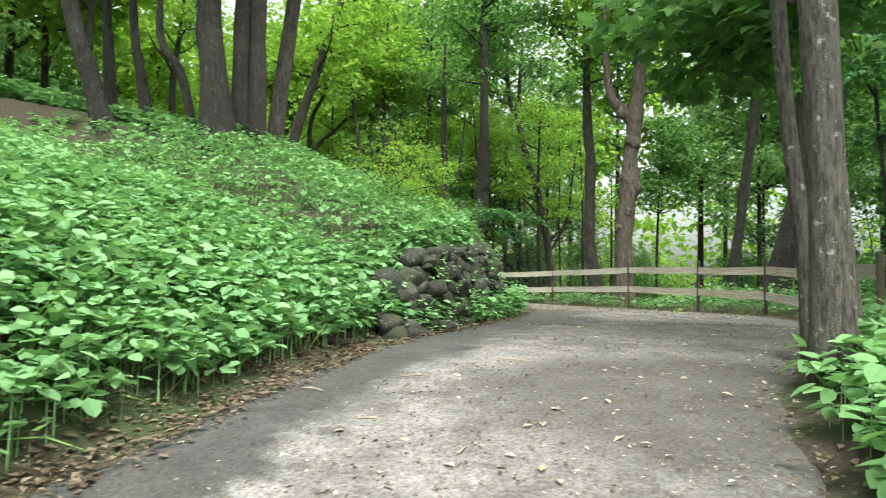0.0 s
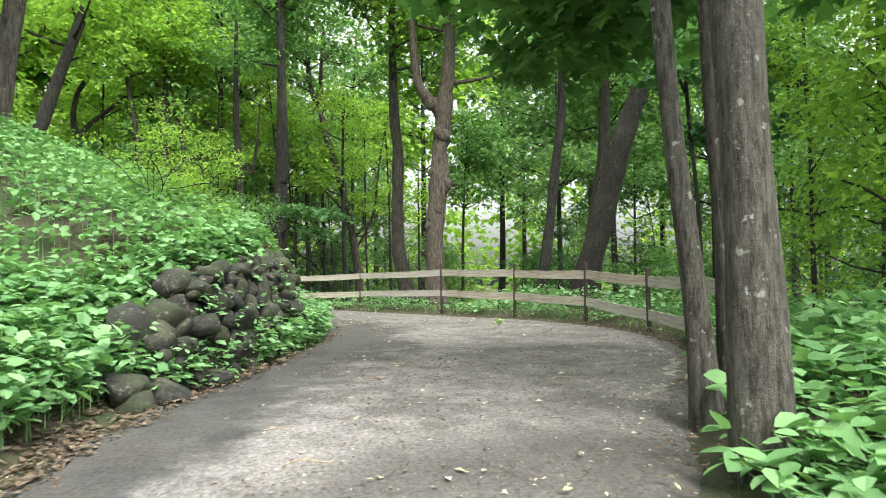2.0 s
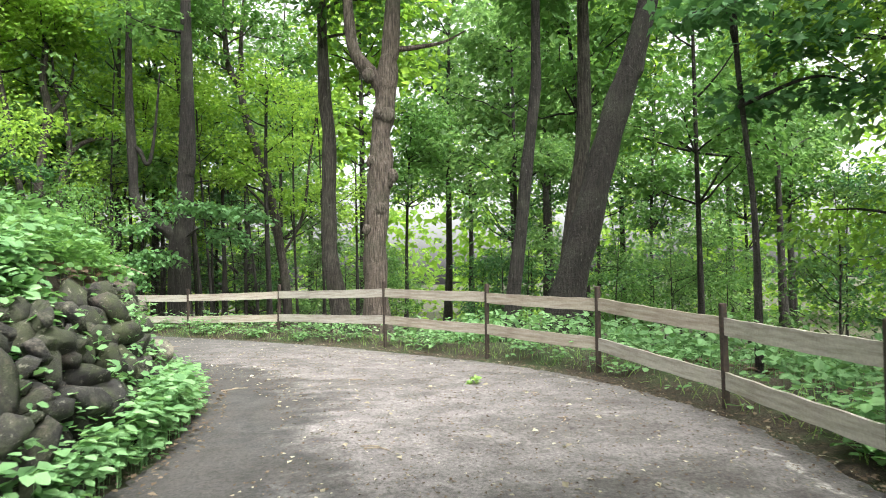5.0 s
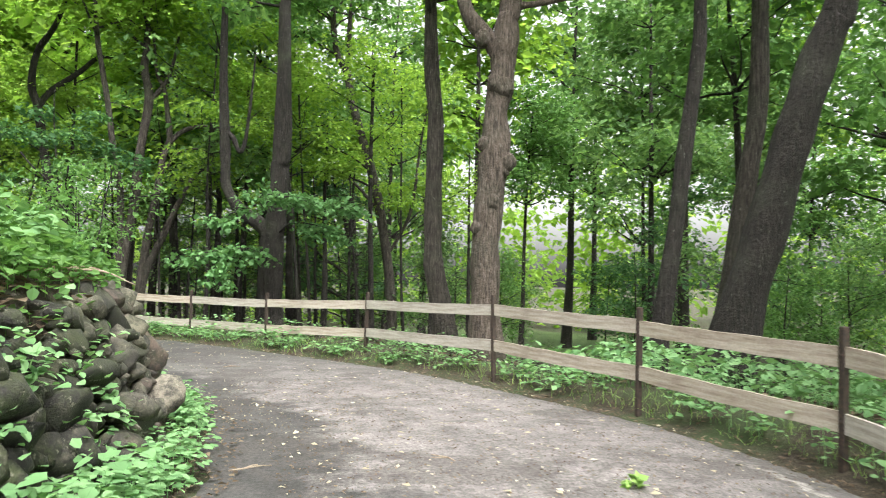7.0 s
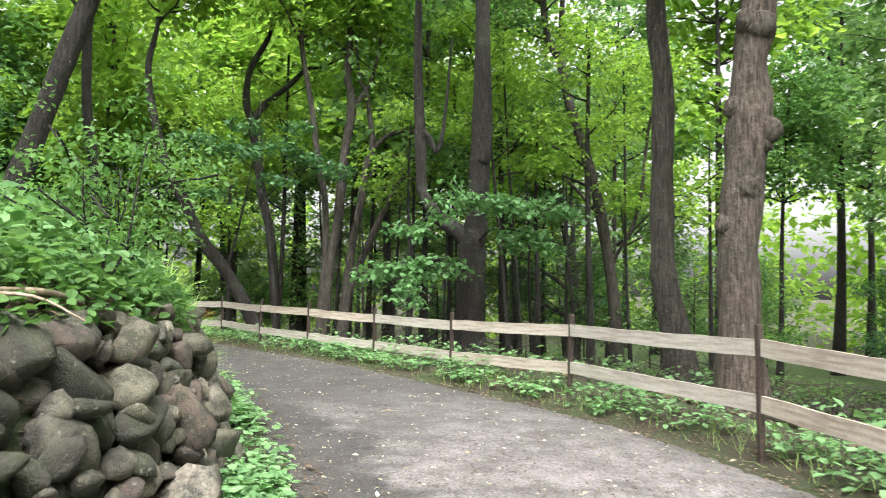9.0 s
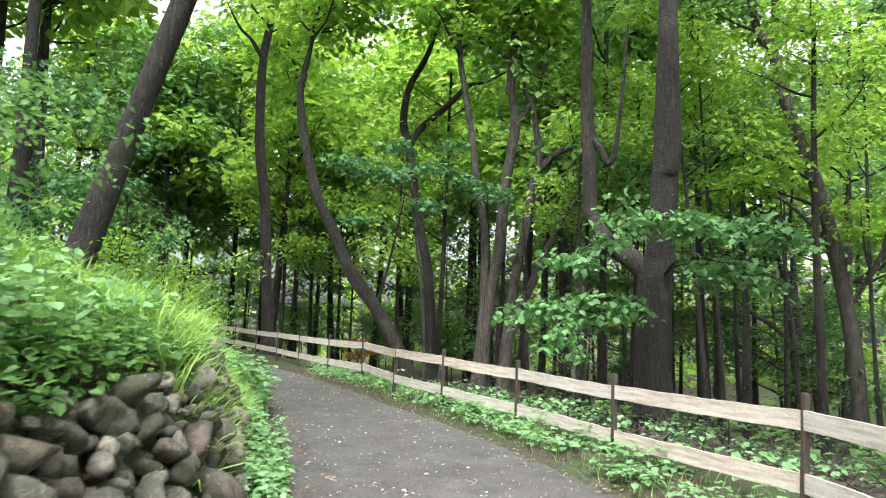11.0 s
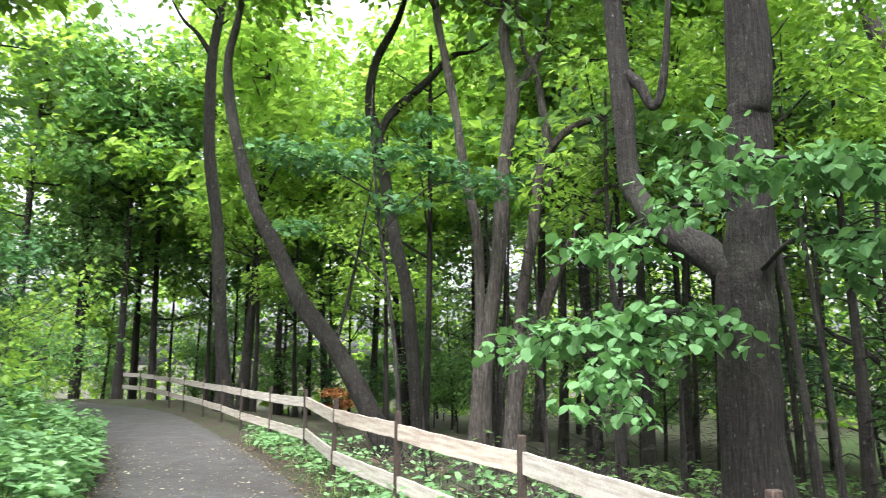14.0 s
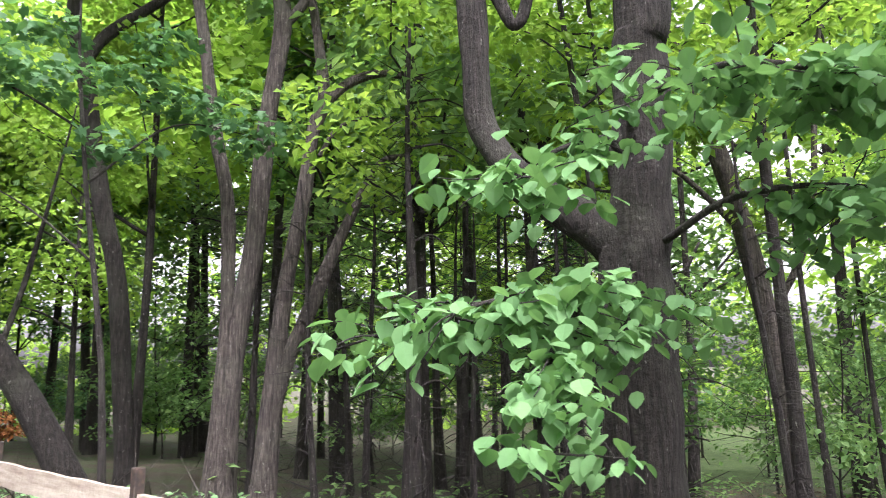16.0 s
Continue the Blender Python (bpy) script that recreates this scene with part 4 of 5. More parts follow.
tree((3.44, 41.4), [across(RF, [(-0.35, -0.5, 0.27), (-0.3, 0.2, 0.25), (-0.22, 1.55, 0.24), (-0.28, 3.05, 0.22), (-0.38, 4.17, 0.2), (-0.57, 5.0, 0.14), (-0.88, 6.1, 0.1), (-1.2, 7.0, 0.06), (-1.5, 9, 0.02)])], BARK_DARK, "dark tree forking low into bare spreading boughs", auto=10, crown_low=7.5, seed=63, density=200, leaf=0.26, mat=LEAF_YELLOW,
     limbs=[across(RF, rows) for rows in ([(-0.37, 4.0, 0.14), (-0.33, 4.74, 0.11), (-0.38, 5.9, 0.09), (-0.43, 6.8, 0.06), (-0.3, 9, 0.02)], [(-0.27, 4.0, 0.11), (0.13, 4.44, 0.085), (0.55, 5.0, 0.065), (1.2, 6.2, 0.03)], [(-0.42, 2.9, 0.1), (-0.95, 3.5, 0.07), (-1.58, 3.9, 0.055), (-2.1, 4.4, 0.03)],
                                               [(-0.38, 1.8, 0.08), (-1.03, 2.35, 0.06), (-2.07, 2.85, 0.03)], [(-0.3, 1.0, 0.055), (-0.85, 1.4, 0.04), (-1.48, 1.65, 0.02)], [(-0.2, 1.3, 0.055), (0.38, 1.57, 0.04), (1.07, 1.45, 0.02)], [(-0.3, 2.4, 0.05), (0.5, 2.9, 0.035), (1.3, 2.8, 0.015)])])
# understorey maple with flat dark layers of leaves
RM = (0.871, 0.491)
tree((-5.0, 32.5), [across(RM, [(-0.4, 0, 0.05), (-0.5, 2.0, 0.042), (-0.8, 4.2, 0.034), (-1.0, 6.2, 0.02), (-1.0, 7.2, 0.008)])], BARK_DARK, "understorey maple with flat layers of dark green leaves", seed=64, sides=8, shape="maple", leaf=0.15, mat=LEAF_SHADE,
     limbs=[across(RM, [(-0.8, 4.3, 0.02), (0.2, 5.2, 0.014), (1.3, 5.2, 0.005)]), across(RM, [(-0.9, 5.0, 0.02), (-1.8, 5.5, 0.014), (-2.9, 5.9, 0.005)]), across(RM, [(-0.6, 3.2, 0.02), (-1.4, 3.9, 0.012), (-2.3, 4.4, 0.005)])],
     clumps=[(RM[0] * a, RM[1] * a + d, z, r, n) for a, d, z, r, n in [(-2.2, 0, 5.7, 0.75, 150), (-1.3, -0.2, 5.6, 0.8, 170), (-0.45, 0.2, 5.85, 0.75, 160), (0.45, 0, 5.5, 0.6, 120), (1.3, -0.2, 5.2, 0.7, 140), (-0.6, 0.1, 4.85, 0.6, 110), (-2.9, 0.2, 5.95, 0.65, 120), (-1.5, 0.2, 6.4, 0.6, 110), (-2.3, 0, 4.4, 0.5, 80), (0.0, 0.1, 6.45, 0.5, 90)]])
# slim trunks seen past the oak
for k, (x, y, r0, lx) in enumerate([(1.3, 33.4, 0.075, -0.9), (1.6, 33.9, 0.06, -0.6), (3.6, 33.9, 0.12, -0.1), (4.9, 36.0, 0.065, -0.3), (6.1, 36.5, 0.06, -0.4), (-1.1, 37.0, 0.09, 0.1), (-6.9, 36.0, 0.1, 0.2), (-1.9, 34.4, 0.07, 0.2)]):
    tree((x, y), [lean_stem(10, r0, r0 * 0.4, (1, 0.05), lx, 0.05, seed=k)], BARK_DARK, "slim dark trunk in the wood beyond the fence", auto=8, crown_low=4.5, spread=2.2, seed=50 + k, density=300, leaf=0.16, mat=LEAF_YELLOW)
# dead conifer with bare side branches
dead = [[(0, 0, 0, 0.11), (0.03, 0, 2.5, 0.09), (-0.05, 0, 5, 0.06), (0, 0, 8, 0.02)]]
g = np.random.default_rng(77)
bare = []
for h in np.arange(0.6, 6.5, 0.33):
    a, n = g.uniform(0, 6.28), g.uniform(0.6, 1.5)
    bare.append([(0, 0, h, 0.02), (0.5 * n * math.cos(a), 0.5 * n * math.sin(a), h + 0.12, 0.013), (n * math.cos(a), n * math.sin(a), h - 0.05 + g.normal(0, 0.12), 0.005)])
tree((2.0, 34.9), dead, BARK_DARK, "dead conifer with bare drooping side branches", limbs=bare, seed=60)
def dry_brush(root, top, count, seed):
    """Fine bare twigs standing out all round a dead stem."""
    g = np.random.default_rng(seed)
    h = g.uniform(0.5, top, count)
    d = g.uniform(0, 0.9, count) * (1 - 0.6 * h / top)
    a = g.uniform(0, 6.28, count)
    p = np.stack([-np.sin(a) * d, np.cos(a) * d, h], 1)
    v = leaves("stalk", p, g.uniform(0.35, 0.9, count), a + g.normal(0, 0.5, count), g.normal(-0.1, 0.3, count), g.normal(0, 0.5, count))
    tagged(put("dry_brush", mesh_of("dry_brush", *v, BARK_DARK), root, "fine bare twigs"), kind="stuff")


thin_dead = tree((-1.6, 33.0), [[(0, 0, 0, 0.07), (0.03, 0, 2.5, 0.06), (-0.05, 0, 5, 0.04), (0, 0, 7, 0.02)]], BARK_DARK, "thin dead conifer with bare side branches", limbs=bare[::2], seed=61)
dry_brush(thin_dead, 6.5, 420, 62)
tagged(thin_dead, group="dead conifers of the wood")
for k, (x, y, s) in enumerate([(3.2, 33.2, 0.8), (0.2, 35.2, 0.9), (-2.7, 35.6, 0.8), (-4.2, 34.3, 0.75), (5.6, 34.0, 0.9), (-0.4, 38.2, 1.0), (2.9, 37.4, 1.0), (-5.6, 37.4, 0.9), (7.4, 36.6, 1.1), (-3.6, 38.9, 1.0), (1.0, 36.6, 0.85), (-0.9, 34.9, 0.7), (-2.2, 37.6, 0.95), (0.4, 33.6, 0.7), (-1.4, 40.0, 1.0), (-4.8, 36.0, 0.85), (1.7, 38.6, 1.0), (-3.1, 33.9, 0.7), (0.9, 41.0, 1.1), (-6.4, 39.5, 1.0), (-0.3, 36.2, 0.8)]):
    m = Matrix.Translation((x, y, ground_z(x, y))) @ pose(0, 0, 0, 0, (k * 37 % 9) - 4, k * 77) @ Matrix.Scale(s, 4)
    tagged(copy_thing(thin_dead, m), group="dead conifers of the wood")
# withered shrub
tree((-11.9, 39.4), [lean_stem(1.5, 0.04, 0.01, (1, 0), 0.2, 0.05, seed=4), lean_stem(1.3, 0.03, 0.01, (0.3, 1), 0.4, 0.05, seed=6)], BARK_DARK, "withered shrub with rust-brown leaves", clumps=[(0, 0, 1.1, 0.45, 260), (0.3, 0.1, 0.8, 0.4, 200), (-0.2, 0, 0.6, 0.4, 160)], mat=RUSTY, seed=62, category="shrub", name="shrub", leaf=0.12)
# trees on the bank
for k, (x, y, right, rows) in enumerate([
        (-4.04, 13.77, (0.937, 0.351), [(-0.06, 0, 0.285), (-0.25, 1.72, 0.25), (-0.34, 2.79, 0.23), (-0.6, 9, 0.12)]),
        (-3.74, 14.30, (0.948, 0.320), [(-0.09, 0, 0.195), (-0.17, 1.85, 0.175), (-0.16, 2.98, 0.165), (0.0, 9, 0.1)]),
        (-3.40, 14.20, (0.954, 0.300), [(-0.12, 0, 0.165), (-0.15, 1.95, 0.152), (-0.17, 3.07, 0.15), (-0.2, 9, 0.09)]),
        (-3.53, 15.73, (0.960, 0.279), [(-0.18, 0, 0.2), (-0.12, 0.52, 0.185), (-0.03, 1.57, 0.175), (0.13, 2.96, 0.16), (0.2, 3.72, 0.155), (0.8, 9, 0.09)]),
        (-6.44, 13.98, (0.876, 0.483), [(0.0, 0, 0.2), (-0.14, 0.46, 0.19), (-0.38, 1.3, 0.175), (-0.66, 2.24, 0.155), (-2.0, 8, 0.09)]),
        (-6.94, 15.42, (0.883, 0.469), [(-0.12, 0, 0.13), (-0.28, 2.01, 0.107), (-0.33, 2.73, 0.096), (-0.5, 8, 0.05)]),
        (-5.87, 14.84, (0.903, 0.430), [(-0.09, 0, 0.12), (-0.36, 1.52, 0.1), (-0.46, 2.2, 0.09), (-1.0, 8, 0.05)]),
        (-4.77, 14.24, (0.923, 0.384), [(-0.02, 0, 0.1), (-0.07, 0.31, 0.095), (-0.33, 1.29, 0.086), (-0.63, 1.69, 0.075), (-0.73, 2.57, 0.064), (-0.6, 6, 0.03)])]):
    tree((x, y), [across(right, rows)], BARK_DARK if k != 3 else BARK, "dark tree trunk standing on the leafy bank", auto=8, crown_low=4.5, seed=20 + k, density=250, leaf=0.22, mat=LEAF_YELLOW if k % 2 else LEAF)
tree((-6.1, 22.6), [lean_stem(9, 0.22, 0.12, R13, 2.6, 0.04, seed=3)], BARK_DARK, "leaning tree on the bank above the path", auto=8, crown_low=4.5, seed=31, density=260, leaf=0.23, mat=LEAF_YELLOW)
# bushes on top of the wall
for k, (x, y, h) in enumerate([(0.2, 16.9, 1.0), (-0.35, 14.6, 0.9), (-0.7, 12.6, 0.8), (-0.25, 17.8, 1.0), (-1.6, 16.2, 1.4), (-7.2, 25.6, 1.6), (-8.6, 26.9, 1.8), (-10.0, 28.0, 1.8), (-6.6, 23.6, 1.6), (-11.6, 29.2, 2.0), (-14.5, 31.4, 2.4)]):
    tree((x, y), [lean_stem(h, 0.012, 0.004, (1, 0.2), 0.3, 0.05, n=4, seed=k), lean_stem(h * 0.9, 0.012, 0.004, (-0.4, 1), 0.35, 0.05, n=4, seed=k + 3), lean_stem(h * 0.8, 0.01, 0.004, (0.2, -1), 0.3, 0.05, n=4, seed=k + 5)],
         BARK_DARK, "bright leafy bush growing on the bank above the path", auto=10, crown_low=0.25, spread=0.75 if k < 5 else 1.2, density=170 if k < 5 else 95, leaf=0.05 if k < 5 else 0.1, shape="oval", mat=LEAF_YELLOW if k % 3 else LEAF, seed=130 + k, sides=5, category="bush", name="bush", sink=0.1)

# ---- woods: a few kinds of tree and sapling, copied ----
KINDS, SAPLINGS = [], []
for k in range(8):
    g = np.random.default_rng(100 + k)
    h = g.uniform(11, 15)
    KINDS.append(tree((0, 0), [lean_stem(h, g.uniform(0.09, 0.17), 0.03, (1, 0), g.uniform(-0.8, 0.8), 0.08, seed=k)], BARK_DARK, "forest tree with a dark trunk and leafy crown", auto=22, crown_low=(3.2, 4.4, 6.0)[k % 3], spread=3.1, density=205, leaf=0.25,
                      mat=(LEAF_FAR, LEAF_FAR, LEAF, LEAF_YELLOW)[k % 4], seed=200 + k, sides=8, name="forest_tree", z=0.0, sink=1.0))
for k in range(6):
    g = np.random.default_rng(300 + k)
    h = g.uniform(2.0, 5.0)
    SAPLINGS.append(tree((0, 0), [lean_stem(h, g.uniform(0.02, 0.04), 0.008, (1, 0), g.uniform(-0.5, 0.5), 0.06, seed=k)], BARK_DARK, "leafy sapling of the understorey", auto=12, crown_low=0.6, spread=1.5, density=150, leaf=0.13,
                         mat=(LEAF, LEAF_FAR, LEAF_SHADE)[k % 3], seed=400 + k, sides=6, name="sapling", category="sapling", z=0.0, sink=0.5))


BACK = []
for k in range(4):
    g = np.random.default_rng(700 + k)
    h = g.uniform(17, 21)
    BACK.append(tree((0, 0), [lean_stem(h, g.uniform(0.2, 0.28), 0.06, (1, 0), g.uniform(-1, 1), 0.1, seed=k)], BARK_DARK, "tall forest tree with a high leafy crown", auto=26, crown_low=(8.0, 10.0)[k % 2], spread=4.6, density=140, leaf=0.5,
                     mat=(LEAF_YELLOW, LEAF_FAR, LEAF_YELLOW, LEAF)[k], seed=720 + k, sides=8, name="tall_tree", z=0.0, sink=1.0))


def scatter(kinds, count, where, gap, seed, group, scale=(0.85, 1.2)):
    g = np.random.default_rng(seed)
    done, tries = [], 0
    while len(done) < count and tries < 6000:
        tries += 1
        x, y = g.uniform(-48, 42), g.uniform(-6, 75)
        s, d, w, z = lane([x], [y])
        if not where(x, y, float(d[0] - w[0]), float(-d[0] - w[0]), float(s[0])) or any((x - a) ** 2 + (y - b) ** 2 < gap * gap for a, b in done):
            continue
        done.append((x, y))
        src = kinds[len(done) % len(kinds)]
        k = g.uniform(*scale)
        m = Matrix.Translation((x, y, ground_z(x, y))) @ pose(0, 0, 0, 0, 0, g.uniform(0, 360)) @ Matrix.Scale(k, 4)
        if "placed" not in src:
            src.matrix_basis, src["placed"] = m, 1
        else:
            src = copy_thing(src, m)
        tagged(src, group=group)


NAMED = [(o.location.x, o.location.y) for o in scene.objects if o.name.startswith("tree") and not o.parent]


def clear(x, y, gap):
    return all((x - a) ** 2 + (y - b) ** 2 > gap * gap for a, b in NAMED)


opening = lambda x, y: 31 < y < 58 and 1.8 + 0.27 * (y - 30) < x < 3.2 + 0.48 * (y - 30)
scatter(KINDS, 50, lambda x, y, l, r, s: 9 < r < 32 and y > 6 and clear(x, y, 2.0) and not opening(x, y), 2.7, 41, "trees of the wood")
scatter(KINDS, 32, lambda x, y, l, r, s: ((4.0 < l < 26 and y > 30 and x < -11) or (2.5 < r < 9 and x < -12) or (l > 11 and 11 < y < 27)) and clear(x, y, 1.5), 2.6, 43, "trees of the wood")
for x, y, k in [(-17.5, 30.0, 0), (-14.5, 27.2, 2), (-20.5, 44.5, 0), (-28.0, 32.0, 2), (-1.2, 44.5, 2), (-4.5, 42.0, 0), (9.0, 43.5, 2), (-30.0, 48.0, 0), (-24.0, 51.0, 2), (-17.5, 53.0, 0), (-12.0, 50.0, 2), (-8.0, 47.0, 0), (-34.0, 43.0, 2)]:
    m = Matrix.Translation((x, y, ground_z(x, y))) @ pose(0, 0, 0, 0, 0, x * 50) @ Matrix.Scale(1.05, 4)
    tagged(copy_thing(BACK[k], m), group="tall trees of the wood")
for x, y, k in [(-1.8, 36.4, 1), (0.6, 40.0, 5), (11.5, 7.6, 1), (13.0, 12.0, 5), (15.0, 17.0, 1)]:
    m = Matrix.Translation((x, y, ground_z(x, y))) @ pose(0, 0, 0, 0, 0, x * 50)
    tagged(copy_thing(KINDS[k], m), group="trees of the wood")
scatter(BACK, 28, lambda x, y, l, r, s: max(l, r) > 4.5 and (20 if l > 0 else 30) < math.hypot(x, y - 20) < 56 and (y > 18 or x < -15) and clear(x, y, 2.0) and not (opening(x, y) or (l > 0 and y < 8)), 4.2, 45, "tall trees of the wood")
for x, y, k in [(5.6, 37.2, 1), (7.4, 39.5, 4), (9.6, 43.0, 1), (7.0, 44.0, 0), (10.8, 47.0, 4), (8.6, 49.0, 3), (12.4, 50.0, 1)]:
    m = Matrix.Translation((x, y, ground_z(x, y))) @ pose(0, 0, 0, 0, 0, x * 90) @ Matrix.Scale(1.2, 4)
    tagged(copy_thing(SAPLINGS[k], m), group="saplings of the understorey")
scatter(SAPLINGS, 66, lambda x, y, l, r, s: (4.5 if x > 8.5 and y < 20 else 10.5) < r < 24 and y > 6 and not opening(x, y) and clear(x, y, 1.2) and not (6 < x < 11 and 15 < y < 22.5), 1.3, 42, "saplings of the understorey")
scatter(SAPLINGS, 34, lambda x, y, l, r, s: 13 < r < 32 and y > 16 and not opening(x, y) and clear(x, y, 1.2), 2.2, 46, "saplings of the understorey", (1.3, 2.0))
scatter(SAPLINGS[2::3], 14, lambda x, y, l, r, s: 0.9 < l < 4.5 and x < -9 and clear(x, y, 1.0), 1.4, 47, "saplings of the understorey", (0.7, 1.1))
scatter(SAPLINGS, 32, lambda x, y, l, r, s: 5.0 < l < 22 and y > 12 and x < -3.5 and clear(x, y, 1.0), 1.2, 44, "saplings of the understorey")


def far_woods(seed):
    """The edge of the woods far off: heaps of foliage round the place, with gaps between the crowns."""
    g = np.random.default_rng(seed)
    sets = []
    for k in range(330):
        a, d = g.uniform(-1.25, 2.6), g.uniform(60, 95)
        x, y = d * math.sin(a), 18 + d * math.cos(a)
        base, top = ground_z(x, y), g.uniform(9, 27)
        for h in np.arange(0.3, top, 2.6):
            sets.append(spray((x + g.normal(0, 1.2), y + g.normal(0, 1.2), base + h), 3.2 * (1 - 0.5 * h / top), 16, g, 1.0, 0.6))
    tagged(new("far_woods", mesh_of("far_woods", *joined(*sets), LEAF_YELLOW)), "bright green foliage of the woods far beyond the slope", "woods", kind="stuff")


far_woods(48)


# ---- low growth ----
def herbs(count, s0, s1, off0, off1, side, seed, height=(0.15, 0.45), leaf=(0.07, 0.13), per=6, shape="leaflet", mat=None, label="", gaps=-0.75, flat=0.2):
    g = np.random.default_rng(seed)
    x, y = lane_points(g, count, s0, s1, off0, off1, side)
    keep = wobble(x, y, 0.9, seed) + g.normal(0, 0.5, count) > gaps
    x, y = x[keep], y[keep]
    z = terrain(x, y)
    n = len(x)
    h = g.uniform(*height, n) * (1 + 0.3 * wobble(x, y, 1.5, 3))
    a = g.uniform(0, 2 * np.pi, (n, 1)) + g.normal(0, 0.3, (n, per)) + np.arange(per)[None] * 2 * np.pi / per
    up = h[:, None] * g.uniform(0.72, 1.0, (n, per))
    out = g.uniform(0.01, 0.09, (n, per))
    px, py = x[:, None] - np.sin(a) * out, y[:, None] + np.cos(a) * out
    p = np.stack([px, py, z[:, None] + up], -1).reshape(-1, 3)
    m = n * per
    v = leaves(shape, p, g.uniform(*leaf, m), a.ravel() + g.normal(0, 0.3, m), g.normal(-0.12, flat, m), g.normal(0, flat, m))
    stalks = leaves("stalk", np.stack([x, y, z - 0.02], 1), h * 1.02, g.uniform(0, 6.28, n), np.full(n, 1.5), np.zeros(n))
    return tagged(new("undergrowth", mesh_of("undergrowth", *joined(v, stalks), mat or HERB)), label, "undergrowth", kind="stuff")


W0, W1 = S_WALL
S_END = float(lane([-10], [31])[0][0])
herbs(3900, 2.0, W1, 5.3, 18.0, 1, 50, height=(0.2, 0.5), leaf=(0.12, 0.22), per=5, shape="far", label="leafy plants on the crest of the bank", gaps=-1.3)
herbs(8600, 6.0, W0 + 0.8, 0.32, 5.5, 1, 51, height=(0.15, 0.55), leaf=(0.07, 0.14), per=6, flat=0.32, label="dense leafy green plants covering the bank", gaps=-0.95)
# darker leaf colours above the wall stand in for the shade on its top
herbs(3600, W0 + 0.5, W1 - 2.0, 1.0, 6.0, 1, 56, height=(0.12, 0.5), leaf=(0.06, 0.115), per=6, flat=0.4, label="dense leafy plants on the bank above the wall", gaps=-0.8, mat=LEAF_BROAD)
herbs(1700, W0 + 0.2, W1 - 1.0, 0.78, 1.3, 1, 57, height=(0.05, 0.28), leaf=(0.045, 0.085), per=6, flat=0.4, label="leafy plants spilling over the top of the wall", gaps=-0.5, mat=LEAF)
herbs(3000, 8.0, S_END, 0.16, 0.9, -1, 52, height=(0.04, 0.3), leaf=(0.04, 0.11), per=5, label="low green plants along the fence", gaps=0.0)
herbs(3600, 10.0, S_END, 4.0, 20.0, -1, 49, height=(0.15, 0.6), leaf=(0.12, 0.22), per=4, shape="far", label="sparse green plants on the forest floor", gaps=0.0, mat=LEAF_FAR)
S_MID = float(lane([4.6], [20.0])[0][0])
herbs(2900, 8.0, S_MID, 0.9, 4.5, -1, 59, height=(0.15, 0.6), leaf=(0.07, 0.14), per=5, label="leafy plants on the slope behind the fence", gaps=-0.35, flat=0.35)
herbs(620, S_MID, S_END, 0.9, 4.5, -1, 58, height=(0.1, 0.4), leaf=(0.06, 0.12), per=5, label="scattered plants on the brown floor behind the fence", gaps=0.1, flat=0.35)
herbs(1500, 6.5, lane([5.2], [10.8])[0][0], 0.05, 2.8, -1, 53, height=(0.08, 0.42), leaf=(0.09, 0.16), per=5, shape="round", mat=LEAF_BROAD, flat=0.3, label="broad-leaved green plants at the path's edge")
herbs(2200, W0 + 0.3, W1 + 1.0, 0.0, 0.4, 1, 54, height=(0.04, 0.34), leaf=(0.04, 0.09), per=7, label="small ferny plants at the foot of the stone wall", gaps=0.15)
herbs(3400, W1 + 2.9, S_END, 0.02, 4.5, 1, 55, height=(0.25, 0.75), leaf=(0.07, 0.14), per=7, label="pale green leafy plants leaning over the path", mat=HERB)
herbs(1500, W0 - 0.5, W0 + 4.5, 0.42, 1.0, 1, 66, height=(0.1, 0.4), leaf=(0.06, 0.12), per=6, flat=0.35, label="broad leafy plants hanging over the low end of the wall", gaps=-0.6)
herbs(420, W0 + 0.2, W0 + 4.0, 0.12, 0.42, 1, 67, height=(0.1, 0.4), leaf=(0.06, 0.12), per=6, label="plants growing up the low end of the wall", gaps=0.0)


def wall_plants(count, s0, s1, seed, label):
    """Tufts of small leaves rooted in the joints of the wall's face."""
    g = np.random.default_rng(seed)
    s, u = g.uniform(s0, s1, count), g.uniform(0.05, 1.0, count)
    h = u * 1.1 * wall_height(s)
    late = np.interp(s, [W0 + 2.0, W0 + 6.0], [0, 1])
    i = np.interp(s, ALONG, np.arange(len(ALONG)))
    k = np.clip(i.astype(int), 0, len(ALONG) - 2)
    f = (i - k)[:, None]
    n = LEFT[k] - RIGHT[k]
    n = n / np.linalg.norm(n, axis=1)[:, None]
    p = LEFT[k] * (1 - f) + LEFT[k + 1] * f + n * (0.14 + 0.22 * late + (0.24 + 0.12 * late) * h - 0.10)[:, None]
    per = 14
    at = np.repeat(np.c_[p, PZ[k] + h], per, 0) + g.normal(0, 1, (count * per, 3)) * (0.06, 0.06, 0.07)
    a = np.repeat(np.arctan2(n[:, 0], -n[:, 1]), per) + g.normal(0, 0.9, count * per)
    v = leaves("leaflet", at, g.uniform(0.035, 0.085, count * per), a, g.normal(-0.15, 0.4, count * per), g.normal(0, 0.3, count * per))
    return tagged(new("undergrowth", mesh_of("undergrowth", *v, HERB)), label, "undergrowth", kind="stuff")


wall_plants(20, W0 + 0.6, W0 + 4.5, 71, "small leafy plants growing from the joints of the mossy wall")
